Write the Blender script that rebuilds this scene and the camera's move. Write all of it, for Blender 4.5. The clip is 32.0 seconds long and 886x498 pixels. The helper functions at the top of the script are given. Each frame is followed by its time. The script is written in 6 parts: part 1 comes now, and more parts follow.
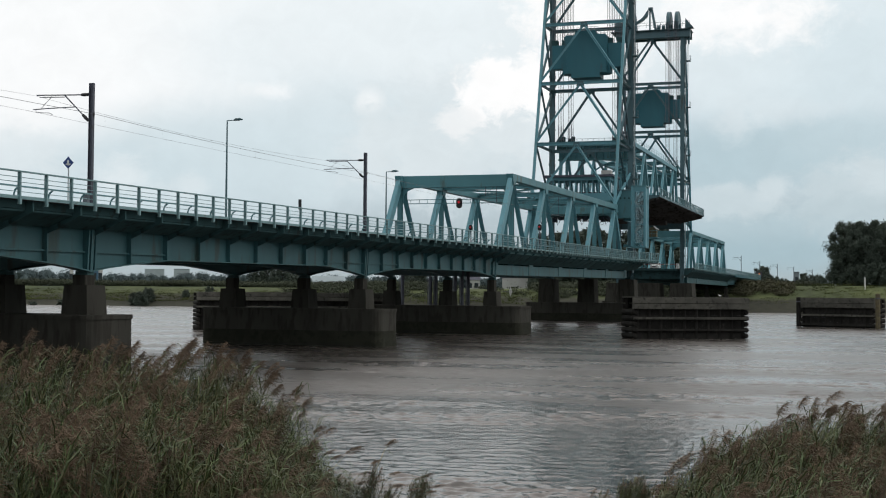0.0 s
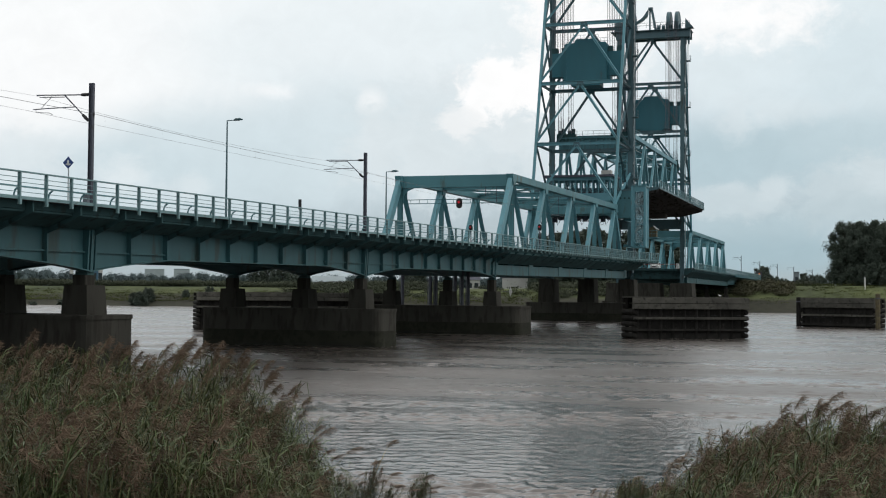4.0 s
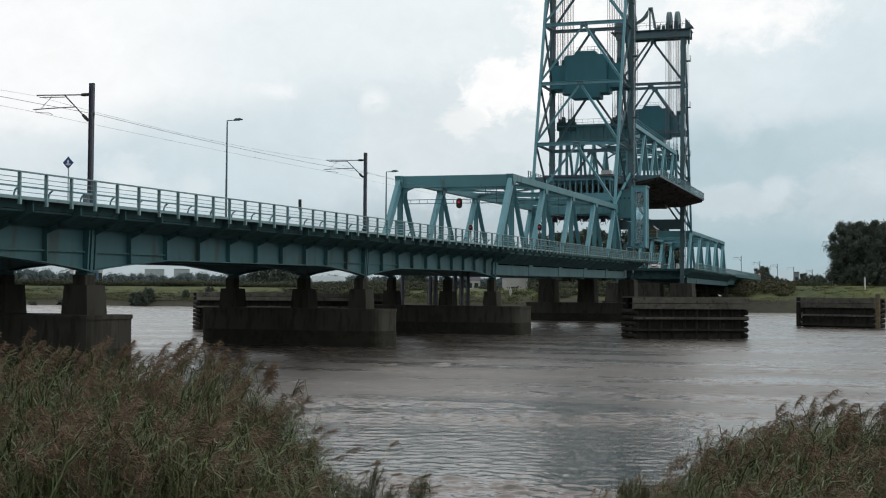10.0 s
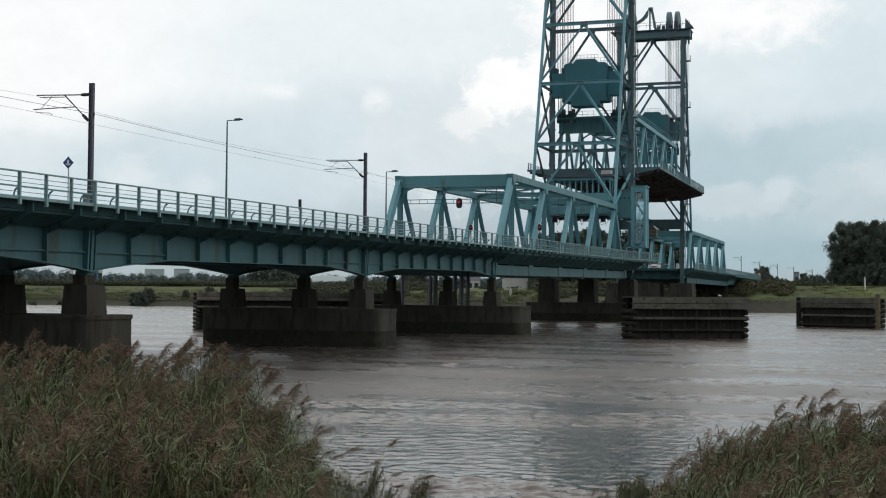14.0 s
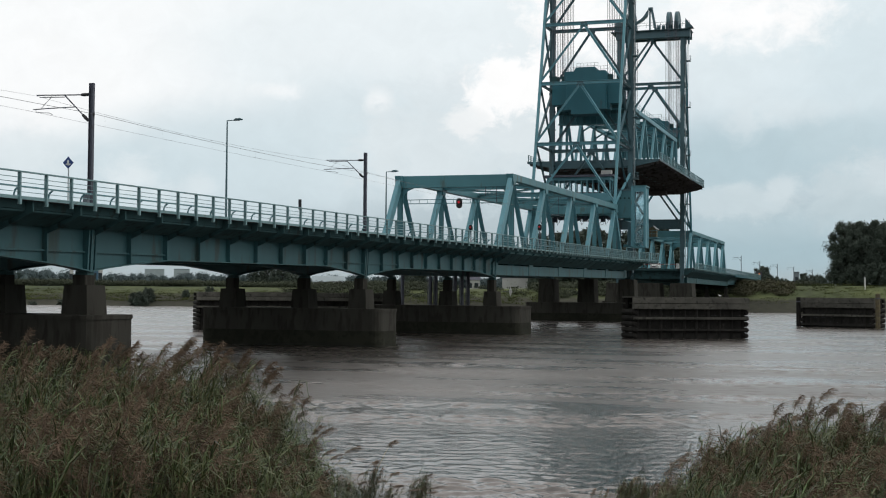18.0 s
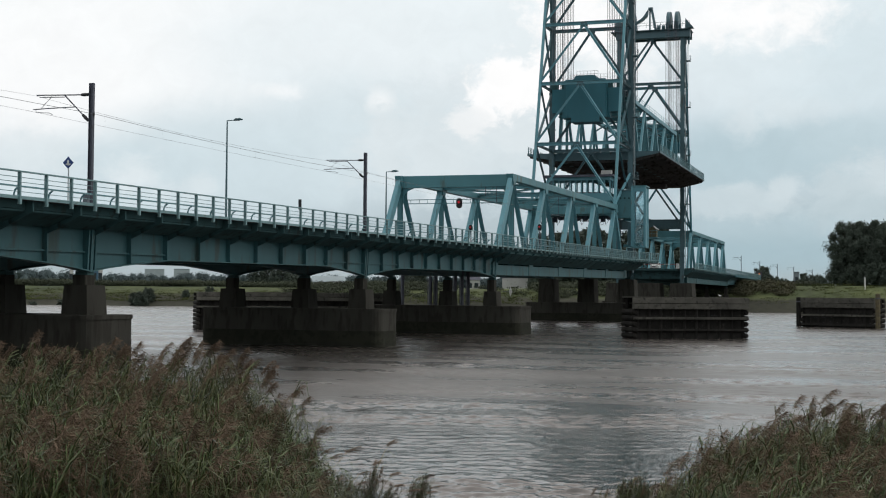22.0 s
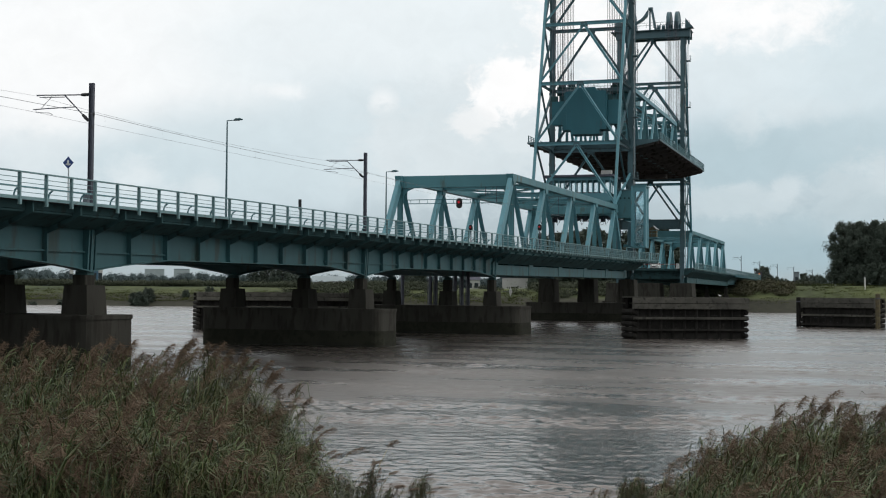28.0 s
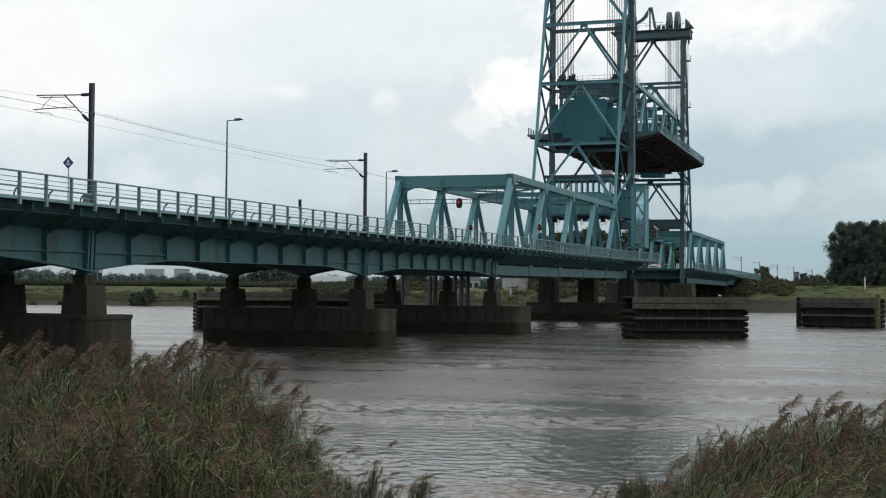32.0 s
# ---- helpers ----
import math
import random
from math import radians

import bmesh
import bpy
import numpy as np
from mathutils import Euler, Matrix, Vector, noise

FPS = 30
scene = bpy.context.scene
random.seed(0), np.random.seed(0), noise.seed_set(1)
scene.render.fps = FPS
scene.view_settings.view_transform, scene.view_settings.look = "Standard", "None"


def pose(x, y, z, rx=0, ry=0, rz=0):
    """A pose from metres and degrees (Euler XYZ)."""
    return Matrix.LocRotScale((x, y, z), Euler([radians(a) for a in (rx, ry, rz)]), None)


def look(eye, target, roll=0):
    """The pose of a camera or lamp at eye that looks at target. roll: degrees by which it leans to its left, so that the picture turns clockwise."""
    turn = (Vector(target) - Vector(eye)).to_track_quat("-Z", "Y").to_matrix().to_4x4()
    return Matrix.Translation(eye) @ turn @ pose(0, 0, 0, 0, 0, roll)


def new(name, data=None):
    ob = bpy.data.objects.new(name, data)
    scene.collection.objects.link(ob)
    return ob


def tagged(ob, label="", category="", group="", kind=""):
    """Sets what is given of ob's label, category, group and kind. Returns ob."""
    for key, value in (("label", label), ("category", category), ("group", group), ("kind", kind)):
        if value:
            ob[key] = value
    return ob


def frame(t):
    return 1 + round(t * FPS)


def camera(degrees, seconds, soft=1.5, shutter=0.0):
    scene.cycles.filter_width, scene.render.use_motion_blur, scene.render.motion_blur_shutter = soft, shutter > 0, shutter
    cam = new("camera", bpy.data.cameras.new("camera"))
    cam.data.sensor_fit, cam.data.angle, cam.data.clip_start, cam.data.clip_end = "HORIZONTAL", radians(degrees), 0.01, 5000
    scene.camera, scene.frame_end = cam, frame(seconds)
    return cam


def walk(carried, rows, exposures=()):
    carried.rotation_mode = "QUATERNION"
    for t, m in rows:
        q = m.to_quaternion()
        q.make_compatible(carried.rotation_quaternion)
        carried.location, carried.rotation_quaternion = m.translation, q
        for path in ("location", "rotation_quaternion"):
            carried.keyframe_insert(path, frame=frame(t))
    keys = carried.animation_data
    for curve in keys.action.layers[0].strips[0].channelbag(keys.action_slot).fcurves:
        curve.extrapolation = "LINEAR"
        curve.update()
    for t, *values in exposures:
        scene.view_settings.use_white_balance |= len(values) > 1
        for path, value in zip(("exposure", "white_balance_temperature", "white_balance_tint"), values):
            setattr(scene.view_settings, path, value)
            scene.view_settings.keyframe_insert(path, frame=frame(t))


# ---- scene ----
cam = camera(36.605, 32.0, soft=1.1)
EYE_Z = 4.25
VIEW = pose(0, 0, EYE_Z, 91.914, 0, 18.233 - 90) @ pose(0, 0, 0, 0, 0, 0.473)
walk(cam, [(0.0, VIEW), (32.0, VIEW)], exposures=[(0.0, 0.0), (32.0, 0.0)])

# ---- world and light: an overcast afternoon ----
SUN_EL, SUN_AZ = radians(42.8), radians(172.4)
world = bpy.data.worlds.new("overcast_sky")
scene.world = world
world.use_nodes = True
wn, wl = world.node_tree.nodes, world.node_tree.links
sky = wn.new("ShaderNodeTexSky")
sky.sky_type, sky.sun_disc, sky.sun_elevation, sky.sun_rotation = "NISHITA", False, SUN_EL, SUN_AZ
veil = wn.new("ShaderNodeMixRGB")
veil.inputs[0].default_value = 0.9
# the cloud cover is brighter overhead than near the horizon
wco, wsep, wrange, wmix = wn.new("ShaderNodeTexCoord"), wn.new("ShaderNodeSeparateXYZ"), wn.new("ShaderNodeMapRange"), wn.new("ShaderNodeMixRGB")
wl.new(wco.outputs["Generated"], wsep.inputs[0]), wl.new(wsep.outputs[2], wrange.inputs[0])
wrange.inputs["From Max"].default_value = 0.8
wmix.inputs[1].default_value, wmix.inputs[2].default_value = (4.2, 4.65, 4.9, 1), (9.6, 9.6, 9.5, 1)
wl.new(wrange.outputs[0], wmix.inputs[0]), wl.new(wmix.outputs[0], veil.inputs[2])
wl.new(sky.outputs[0], veil.inputs[1])
wl.new(veil.outputs[0], wn["Background"].inputs[0])
wn["Background"].inputs[1].default_value = 0.1
sun = new("sun", bpy.data.lights.new("sun", "SUN"))
sun.data.energy, sun.data.angle, sun.data.color = 0.4, radians(24), (1.0, 0.96, 0.9)
sun.matrix_world = look((20, -150, 140), (0, 0, 0))


# ---- materials ----
def material(name, colour, rough=0.6, metal=0.0, grain=3.0, vary=0.25, stain=None, stain_at=0.58, bump=0.15,
             bump_scale=30.0, streak=False, per_object=0.0, per_island=0.0):
    m = bpy.data.materials.new(name)
    m.use_nodes = True
    n, l = m.node_tree.nodes, m.node_tree.links
    b = n["Principled BSDF"]
    b.inputs["Roughness"].default_value, b.inputs["Metallic"].default_value = rough, metal
    co = n.new("ShaderNodeTexCoord")
    mp = n.new("ShaderNodeMapping")
    mp.inputs["Scale"].default_value = (1, 1, 0.22) if streak else (1, 1, 1)
    l.new(co.outputs["Object"], mp.inputs[0])
    big = n.new("ShaderNodeTexNoise")
    big.inputs["Scale"].default_value, big.inputs["Detail"].default_value = grain, 6
    l.new(mp.outputs[0], big.inputs["Vector"])
    ramp = n.new("ShaderNodeMapRange")
    ramp.inputs["To Min"].default_value, ramp.inputs["To Max"].default_value = 1 - vary, 1 + vary
    ramp.inputs["From Min"].default_value, ramp.inputs["From Max"].default_value = 0.25, 0.75
    l.new(big.outputs[0], ramp.inputs[0])
    value = ramp.outputs[0]
    for amount, source in ((per_object, ("ShaderNodeObjectInfo", "Random")), (per_island, ("ShaderNodeNewGeometry", "Random Per Island"))):
        if amount:
            info = n.new(source[0])
            r2 = n.new("ShaderNodeMapRange")
            r2.inputs["To Min"].default_value, r2.inputs["To Max"].default_value = 1 - amount, 1 + amount
            l.new(info.outputs[source[1]], r2.inputs[0])
            mul = n.new("ShaderNodeMath")
            mul.operation = "MULTIPLY"
            l.new(value, mul.inputs[0]), l.new(r2.outputs[0], mul.inputs[1])
            value = mul.outputs[0]
    hsv = n.new("ShaderNodeHueSaturation")
    hsv.inputs["Color"].default_value = (*colour, 1)
    l.new(value, hsv.inputs["Value"])
    out = hsv.outputs[0]
    if stain:
        spots = n.new("ShaderNodeTexNoise")
        spots.inputs["Scale"].default_value, spots.inputs["Detail"].default_value = grain * 3.7, 9
        l.new(mp.outputs[0], spots.inputs["Vector"])
        cut = n.new("ShaderNodeMapRange")
        cut.inputs["From Min"].default_value, cut.inputs["From Max"].default_value = stain_at, stain_at + 0.1
        l.new(spots.outputs[0], cut.inputs[0])
        mix = n.new("ShaderNodeMixRGB")
        mix.inputs[2].default_value = (*stain, 1)
        l.new(cut.outputs[0], mix.inputs[0]), l.new(out, mix.inputs[1])
        out = mix.outputs[0]
    l.new(out, b.inputs["Base Color"])
    if bump:
        fine = n.new("ShaderNodeTexNoise")
        fine.inputs["Scale"].default_value, fine.inputs["Detail"].default_value = bump_scale, 5
        l.new(mp.outputs[0], fine.inputs["Vector"])
        bp = n.new("ShaderNodeBump")
        bp.inputs["Strength"].default_value, bp.inputs["Distance"].default_value = bump, 0.02
        l.new(fine.outputs[0], bp.inputs["Height"])
        l.new(bp.outputs[0], b.inputs["Normal"])
    return m


def glow(name, colour, strength):
    m = bpy.data.materials.new(name)
    m.use_nodes = True
    b = m.node_tree.nodes["Principled BSDF"]
    b.inputs["Base Color"].default_value = (*[c * 0.5 for c in colour], 1)
    b.inputs["Emission Color"].default_value = (*colour, 1)
    b.inputs["Emission Strength"].default_value = strength
    return m


TEAL = material("teal_steel_paint", (0.074, 0.218, 0.25), 0.5, 0.0, 0.35, 0.16, (0.075, 0.13, 0.125), 0.6, 0.06, 12, streak=True)
TEAL_LIGHT = material("pale_green_steel_paint", (0.112, 0.292, 0.345), 0.5, 0.0, 0.4, 0.14, (0.13, 0.2, 0.19), 0.62, 0.06, 12, streak=True)
RAILPAINT = material("pale_grey_green_rail_paint", (0.185, 0.31, 0.325), 0.55, 0.0, 0.6, 0.16, (0.13, 0.18, 0.17), 0.6, 0.06, 14)
TEAL_DARK = material("deep_teal_steel_paint", (0.024, 0.142, 0.18), 0.55, 0.0, 0.3, 0.14, (0.05, 0.1, 0.115), 0.62, 0.06, 10, streak=True)
TOWER = material("tower_steel_paint", (0.07, 0.142, 0.165), 0.5, 0.0, 0.35, 0.16, (0.06, 0.085, 0.085), 0.6, 0.06, 12, streak=True)
# teal paint darkened to carry the shade below the deck; blotches are weathering
GIRDER = material("shaded_teal_steel_paint", (0.042, 0.128, 0.142), 0.6, 0.0, 0.35, 0.22, (0.045, 0.085, 0.08), 0.56, 0.08, 12, streak=True)
# weathered teal with the shade of undersides and recesses put into its colour
SOFFIT = material("shaded_weathered_steel", (0.052, 0.108, 0.114), 0.8, 0.0, 0.4, 0.3, (0.04, 0.064, 0.064), 0.55, 0.1, 8)
RUSTY = material("rust_stained_steel", (0.1, 0.093, 0.088), 0.85, 0.0, 0.4, 0.3, (0.05, 0.042, 0.036), 0.52, 0.1, 8)
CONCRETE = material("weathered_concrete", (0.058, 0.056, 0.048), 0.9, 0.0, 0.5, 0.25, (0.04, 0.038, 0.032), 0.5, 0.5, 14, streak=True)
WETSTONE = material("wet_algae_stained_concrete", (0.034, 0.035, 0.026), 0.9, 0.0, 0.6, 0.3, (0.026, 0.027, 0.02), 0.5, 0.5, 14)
TIMBER = material("wet_dark_timber", (0.022, 0.021, 0.019), 0.85, 0.0, 0.9, 0.45, (0.04, 0.037, 0.032), 0.6, 0.5, 18, per_object=0.35)
TIMBER_PALE = material("bleached_timber", (0.075, 0.072, 0.06), 0.85, 0.0, 0.7, 0.5, (0.03, 0.028, 0.023), 0.55, 0.5, 18, per_object=0.25)
ASPHALT = material("asphalt", (0.05, 0.05, 0.052), 0.9, 0.0, 0.6, 0.2, None, 0.6, 0.3, 40)
GALV = material("galvanised_steel", (0.36, 0.4, 0.41), 0.45, 0.4, 2.0, 0.15, None, 0.6, 0.05, 30)
MAST = material("dark_mast_paint", (0.075, 0.08, 0.105), 0.5, 0.2, 1.0, 0.2, (0.05, 0.04, 0.04), 0.6, 0.05, 30)
WIRE = material("weathered_copper_wire", (0.2, 0.21, 0.22), 0.6, 0.5, 2.0, 0.1, None, 0.6, 0, 30)
ROPE = material("greased_steel_rope", (0.16, 0.16, 0.18), 0.5, 0.5, 4.0, 0.2, None, 0.6, 0.1, 60)
BLACK = material("black_plate", (0.015, 0.015, 0.017), 0.5, 0.0, 4.0, 0.2, None, 0.6, 0, 30)
WHITE = material("white_paint", (0.75, 0.75, 0.73), 0.6, 0.0, 2.0, 0.08, (0.5, 0.48, 0.44), 0.66, 0.05, 20)
OCHRE = material("weathered_yellow_paint", (0.11, 0.09, 0.045), 0.8, 0.0, 1.5, 0.4, (0.07, 0.06, 0.045), 0.52, 0.2, 15)
SIGNRED = material("faded_red_paint", (0.3, 0.06, 0.05), 0.6, 0.0, 2.0, 0.2, None, 0.6, 0, 15)
BLUE = material("blue_enamel", (0.02, 0.06, 0.22), 0.4, 0.0, 3.0, 0.1, None, 0.6, 0, 20)
GREYWALL = material("pale_render_wall", (0.5, 0.5, 0.48), 0.85, 0.0, 0.3, 0.12, (0.35, 0.34, 0.31), 0.62, 0.1, 6)
GREYBLUE = material("blue_grey_cladding", (0.17, 0.2, 0.23), 0.7, 0.0, 0.3, 0.15, None, 0.6, 0.05, 6)
GLASSDARK = material("dark_window_glass", (0.03, 0.04, 0.045), 0.12, 0.0, 1.0, 0.2, None, 0.6, 0, 4)
REDLIGHT = glow("red_signal_light", (1.0, 0.03, 0.05), 0.25)
ORANGELIGHT = glow("orange_signal_light", (1.0, 0.3, 0.08), 0.9)
STAIRGLASS = bpy.data.materials.new("tinted_stair_glass")
STAIRGLASS.use_nodes = True
_g = STAIRGLASS.node_tree.nodes["Principled BSDF"]
_g.inputs["Base Color"].default_value, _g.inputs["Roughness"].default_value = (0.72, 0.88, 0.92, 1), 0.12
_g.inputs["Transmission Weight"].default_value, _g.inputs["IOR"].default_value = 0.92, 1.15


def mixed_stand(m, tint, much):
    """Some clumps of a stand have turned to another colour."""
    n, l = m.node_tree.nodes, m.node_tree.links
    b = n["Principled BSDF"]
    src = b.inputs["Base Color"].links[0].from_socket
    info, ramp, mix = n.new("ShaderNodeObjectInfo"), n.new("ShaderNodeMapRange"), n.new("ShaderNodeMixRGB")
    wave = n.new("ShaderNodeMath")
    wave.operation = "PINGPONG"
    wave.inputs[1].default_value = 0.17
    l.new(info.outputs["Random"], wave.inputs[0]), l.new(wave.outputs[0], ramp.inputs[0])
    ramp.inputs["From Max"].default_value, ramp.inputs["To Max"].default_value = 0.17, much
    mix.inputs[2].default_value = (*tint, 1)
    l.new(ramp.outputs[0], mix.inputs[0]), l.new(src, mix.inputs[1]), l.new(mix.outputs[0], b.inputs["Base Color"])


STEM = material("reed_stem", (0.2, 0.18, 0.09), 0.7, 0.0, 1.0, 0.3, None, 0.6, 0, 20, per_object=0.3)
# pale spots and leaf-to-leaf spread also paint highlights onto the blades
LEAF = material("reed_leaf", (0.054, 0.086, 0.031), 0.5, 0.0, 1.3, 0.4, (0.19, 0.185, 0.085), 0.62, 0, 20, per_object=0.45, per_island=0.65)
mixed_stand(LEAF, (0.085, 0.094, 0.035), 0.75)
PLUME = material("reed_plume", (0.135, 0.096, 0.066), 0.9, 0.0, 2.0, 0.3, None, 0.6, 0, 20, per_object=0.45, per_island=0.4)
mixed_stand(PLUME, (0.2, 0.142, 0.1), 0.75)
FOLIAGE = material("broadleaf_foliage", (0.06, 0.078, 0.061), 0.8, 0.0, 0.25, 0.25, None, 0.6, 0, 5, per_island=0.1)
# far trees: the haze of distance is mixed into this leaf colour
FOLIAGE_HAZED = material("hazed_grey_green_foliage", (0.088, 0.118, 0.122), 0.9, 0.0, 0.02, 0.3, None, 0.6, 0, 5, per_island=0.05)
HEDGE = material("olive_hedge", (0.058, 0.068, 0.044), 0.9, 0.0, 0.05, 0.25, None, 0.6, 0, 5, per_island=0.15)
STRAW = material("dry_reed_straw", (0.07, 0.068, 0.036), 0.9, 0.0, 0.3, 0.3, None, 0.6, 0, 5, per_island=0.3)
# grey cladding with distance haze painted in as a paler, bluer tone
HAZEWALL = material("hazed_grey_cladding", (0.36, 0.42, 0.44), 0.8, 0.0, 0.3, 0.12, None, 0.6, 0.05, 6)
BLUEWALL = material("faded_blue_cladding", (0.05, 0.12, 0.19), 0.7, 0.0, 0.3, 0.12, None, 0.6, 0.05, 6)
SCRUB = material("rough_grass", (0.075, 0.09, 0.03), 0.9, 0.0, 0.05, 0.4, None, 0.6, 0, 5, per_island=0.2)
BARK = material("bark", (0.06, 0.05, 0.04), 0.9, 0.0, 1.5, 0.3, None, 0.6, 0.4, 12)
FEATHER = material("gull_feather", (0.75, 0.75, 0.75), 0.8, 0.0, 8, 0.1, None, 0.6, 0, 20)

# clear panes
PANE = bpy.data.materials.new("window_glass")
PANE.use_nodes = True
LEAF.node_tree.nodes["Principled BSDF"].inputs["Specular IOR Level"].default_value = 0.28
for _m in (SOFFIT, RUSTY, CONCRETE, WETSTONE, TIMBER):
    _m.node_tree.nodes["Principled BSDF"].inputs["Specular IOR Level"].default_value = 0.1
for _m in (PLUME, STEM, FOLIAGE, FOLIAGE_HAZED, SCRUB, HEDGE):
    _m.node_tree.nodes["Principled BSDF"].inputs["Specular IOR Level"].default_value = 0.2
_b = PANE.node_tree.nodes["Principled BSDF"]
_b.inputs["Base Color"].default_value, _b.inputs["Roughness"].default_value = (0.86, 0.9, 0.91, 1), 0.05
_b.inputs["Transmission Weight"].default_value = 1.0
_b.inputs["IOR"].default_value = 1.1


def ground_material():
    m = bpy.data.materials.new("bank_soil_and_grass")
    m.use_nodes = True
    n, l = m.node_tree.nodes, m.node_tree.links
    b = n["Principled BSDF"]
    b.inputs["Roughness"].default_value = 0.95
    co = n.new("ShaderNodeTexCoord")
    sep = n.new("ShaderNodeSeparateXYZ")
    l.new(co.outputs["Object"], sep.inputs[0])
    big = n.new("ShaderNodeTexNoise")
    big.inputs["Scale"].default_value, big.inputs["Detail"].default_value = 0.035, 8
    l.new(co.outputs["Object"], big.inputs["Vector"])
    grass = n.new("ShaderNodeValToRGB")
    e = grass.color_ramp.elements
    e[0].position, e[0].color = 0.35, (0.045, 0.062, 0.024, 1)
    e[1].position, e[1].color = 0.65, (0.105, 0.125, 0.042, 1)
    l.new(big.outputs[0], grass.inputs[0])
    fine = n.new("ShaderNodeTexNoise")
    fine.inputs["Scale"].default_value, fine.inputs["Detail"].default_value = 0.45, 8
    l.new(co.outputs["Object"], fine.inputs["Vector"])
    edge = n.new("ShaderNodeMath")
    edge.operation = "MULTIPLY_ADD"
    edge.inputs[1].default_value, edge.inputs[2].default_value = 1.2, -0.6
    l.new(fine.outputs[0], edge.inputs[0])
    add = n.new("ShaderNodeMath")
    l.new(sep.outputs[2], add.inputs[0]), l.new(edge.outputs[0], add.inputs[1])
    cut = n.new("ShaderNodeMapRange")
    cut.inputs["From Min"].default_value, cut.inputs["From Max"].default_value = 3.0, 4.0
    l.new(add.outputs[0], cut.inputs[0])
    mix = n.new("ShaderNodeMixRGB")
    mix.inputs[1].default_value = (0.036, 0.037, 0.023, 1)
    l.new(cut.outputs[0], mix.inputs[0]), l.new(grass.outputs[0], mix.inputs[2])
    tone = n.new("ShaderNodeHueSaturation")
    r = n.new("ShaderNodeMapRange")
    r.inputs["To Min"].default_value, r.inputs["To Max"].default_value = 0.35, 1.65
    l.new(fine.outputs[0], r.inputs[0]), l.new(r.outputs[0], tone.inputs["Value"])
    l.new(mix.outputs[0], tone.inputs["Color"]), l.new(tone.outputs[0], b.inputs["Base Color"])
    bp = n.new("ShaderNodeBump")
    bp.inputs["Strength"].default_value, bp.inputs["Distance"].default_value = 0.6, 0.2
    l.new(fine.outputs[0], bp.inputs["Height"]), l.new(bp.outputs[0], b.inputs["Normal"])
    return m


def water_material():
    m = bpy.data.materials.new("river_water")
    m.use_nodes = True
    n, l = m.node_tree.nodes, m.node_tree.links
    b = n["Principled BSDF"]
    b.inputs["Base Color"].default_value = (0.056, 0.05, 0.044, 1)
    b.inputs["IOR"].default_value = 1.6
    b.inputs["Specular Tint"].default_value = (1.0, 0.925, 0.885, 1)
    co = n.new("ShaderNodeTexCoord")
    # the open river before the bridge is more ruffled by the wind
    place, ruffle = n.new("ShaderNodeSeparateXYZ"), n.new("ShaderNodeMapRange")
    l.new(co.outputs["Object"], place.inputs[0]), l.new(place.outputs[0], ruffle.inputs[0])
    for key, v in (("From Min", 32), ("From Max", 132), ("To Min", 0.0), ("To Max", 1.0)):
        ruffle.inputs[key].default_value = v
    reach = n.new("ShaderNodeValToRGB")
    reach.color_ramp.elements[0].color = (0, 0, 0, 1)
    reach.color_ramp.elements[1].color = (0.16, 0.16, 0.16, 1)
    for at, v in ((0.24, 0.23), (0.38, 0.23), (0.62, 0.17)):
        reach.color_ramp.elements.new(at).color = (v, v, v, 1)
    l.new(ruffle.outputs[0], reach.inputs[0])
    # gusts roughen it in long patches, with glossy streaks left between them
    lie, gust, patch, rough = n.new("ShaderNodeMapping"), n.new("ShaderNodeTexNoise"), n.new("ShaderNodeMapRange"), n.new("ShaderNodeMath")
    lie.inputs["Rotation"].default_value = (0, 0, radians(-18))
    lie.inputs["Scale"].default_value = (0.16, 0.055, 1)
    gust.inputs["Scale"].default_value, gust.inputs["Detail"].default_value, gust.inputs["Roughness"].default_value = 1.0, 8, 0.62
    l.new(co.outputs["Object"], lie.inputs[0]), l.new(lie.outputs[0], gust.inputs["Vector"]), l.new(gust.outputs[0], patch.inputs[0])
    for key, v in (("From Min", 0.4), ("From Max", 0.54), ("To Min", 0.3), ("To Max", 1.0)):
        patch.inputs[key].default_value = v
    rough.operation = "MULTIPLY_ADD"
    rough.inputs[2].default_value = 0.13
    l.new(reach.outputs[0], rough.inputs[0]), l.new(patch.outputs[0], rough.inputs[1]), l.new(rough.outputs[0], b.inputs["Roughness"])
    # fine wrinkles on top of the waves
    mp = n.new("ShaderNodeMapping")
    mp.inputs["Scale"].default_value = (0.6, 1.3, 1)
    l.new(co.outputs["Object"], mp.inputs[0])
    t = n.new("ShaderNodeTexNoise")
    t.inputs["Scale"].default_value, t.inputs["Detail"].default_value, t.inputs["Distortion"].default_value = 2.2, 5, 0.6
    l.new(mp.outputs[0], t.inputs["Vector"])
    bp = n.new("ShaderNodeBump")
    bp.inputs["Strength"].default_value, bp.inputs["Distance"].default_value = 0.55, 0.05
    l.new(t.outputs[0], bp.inputs["Height"]), l.new(bp.outputs[0], b.inputs["Normal"])
    return m


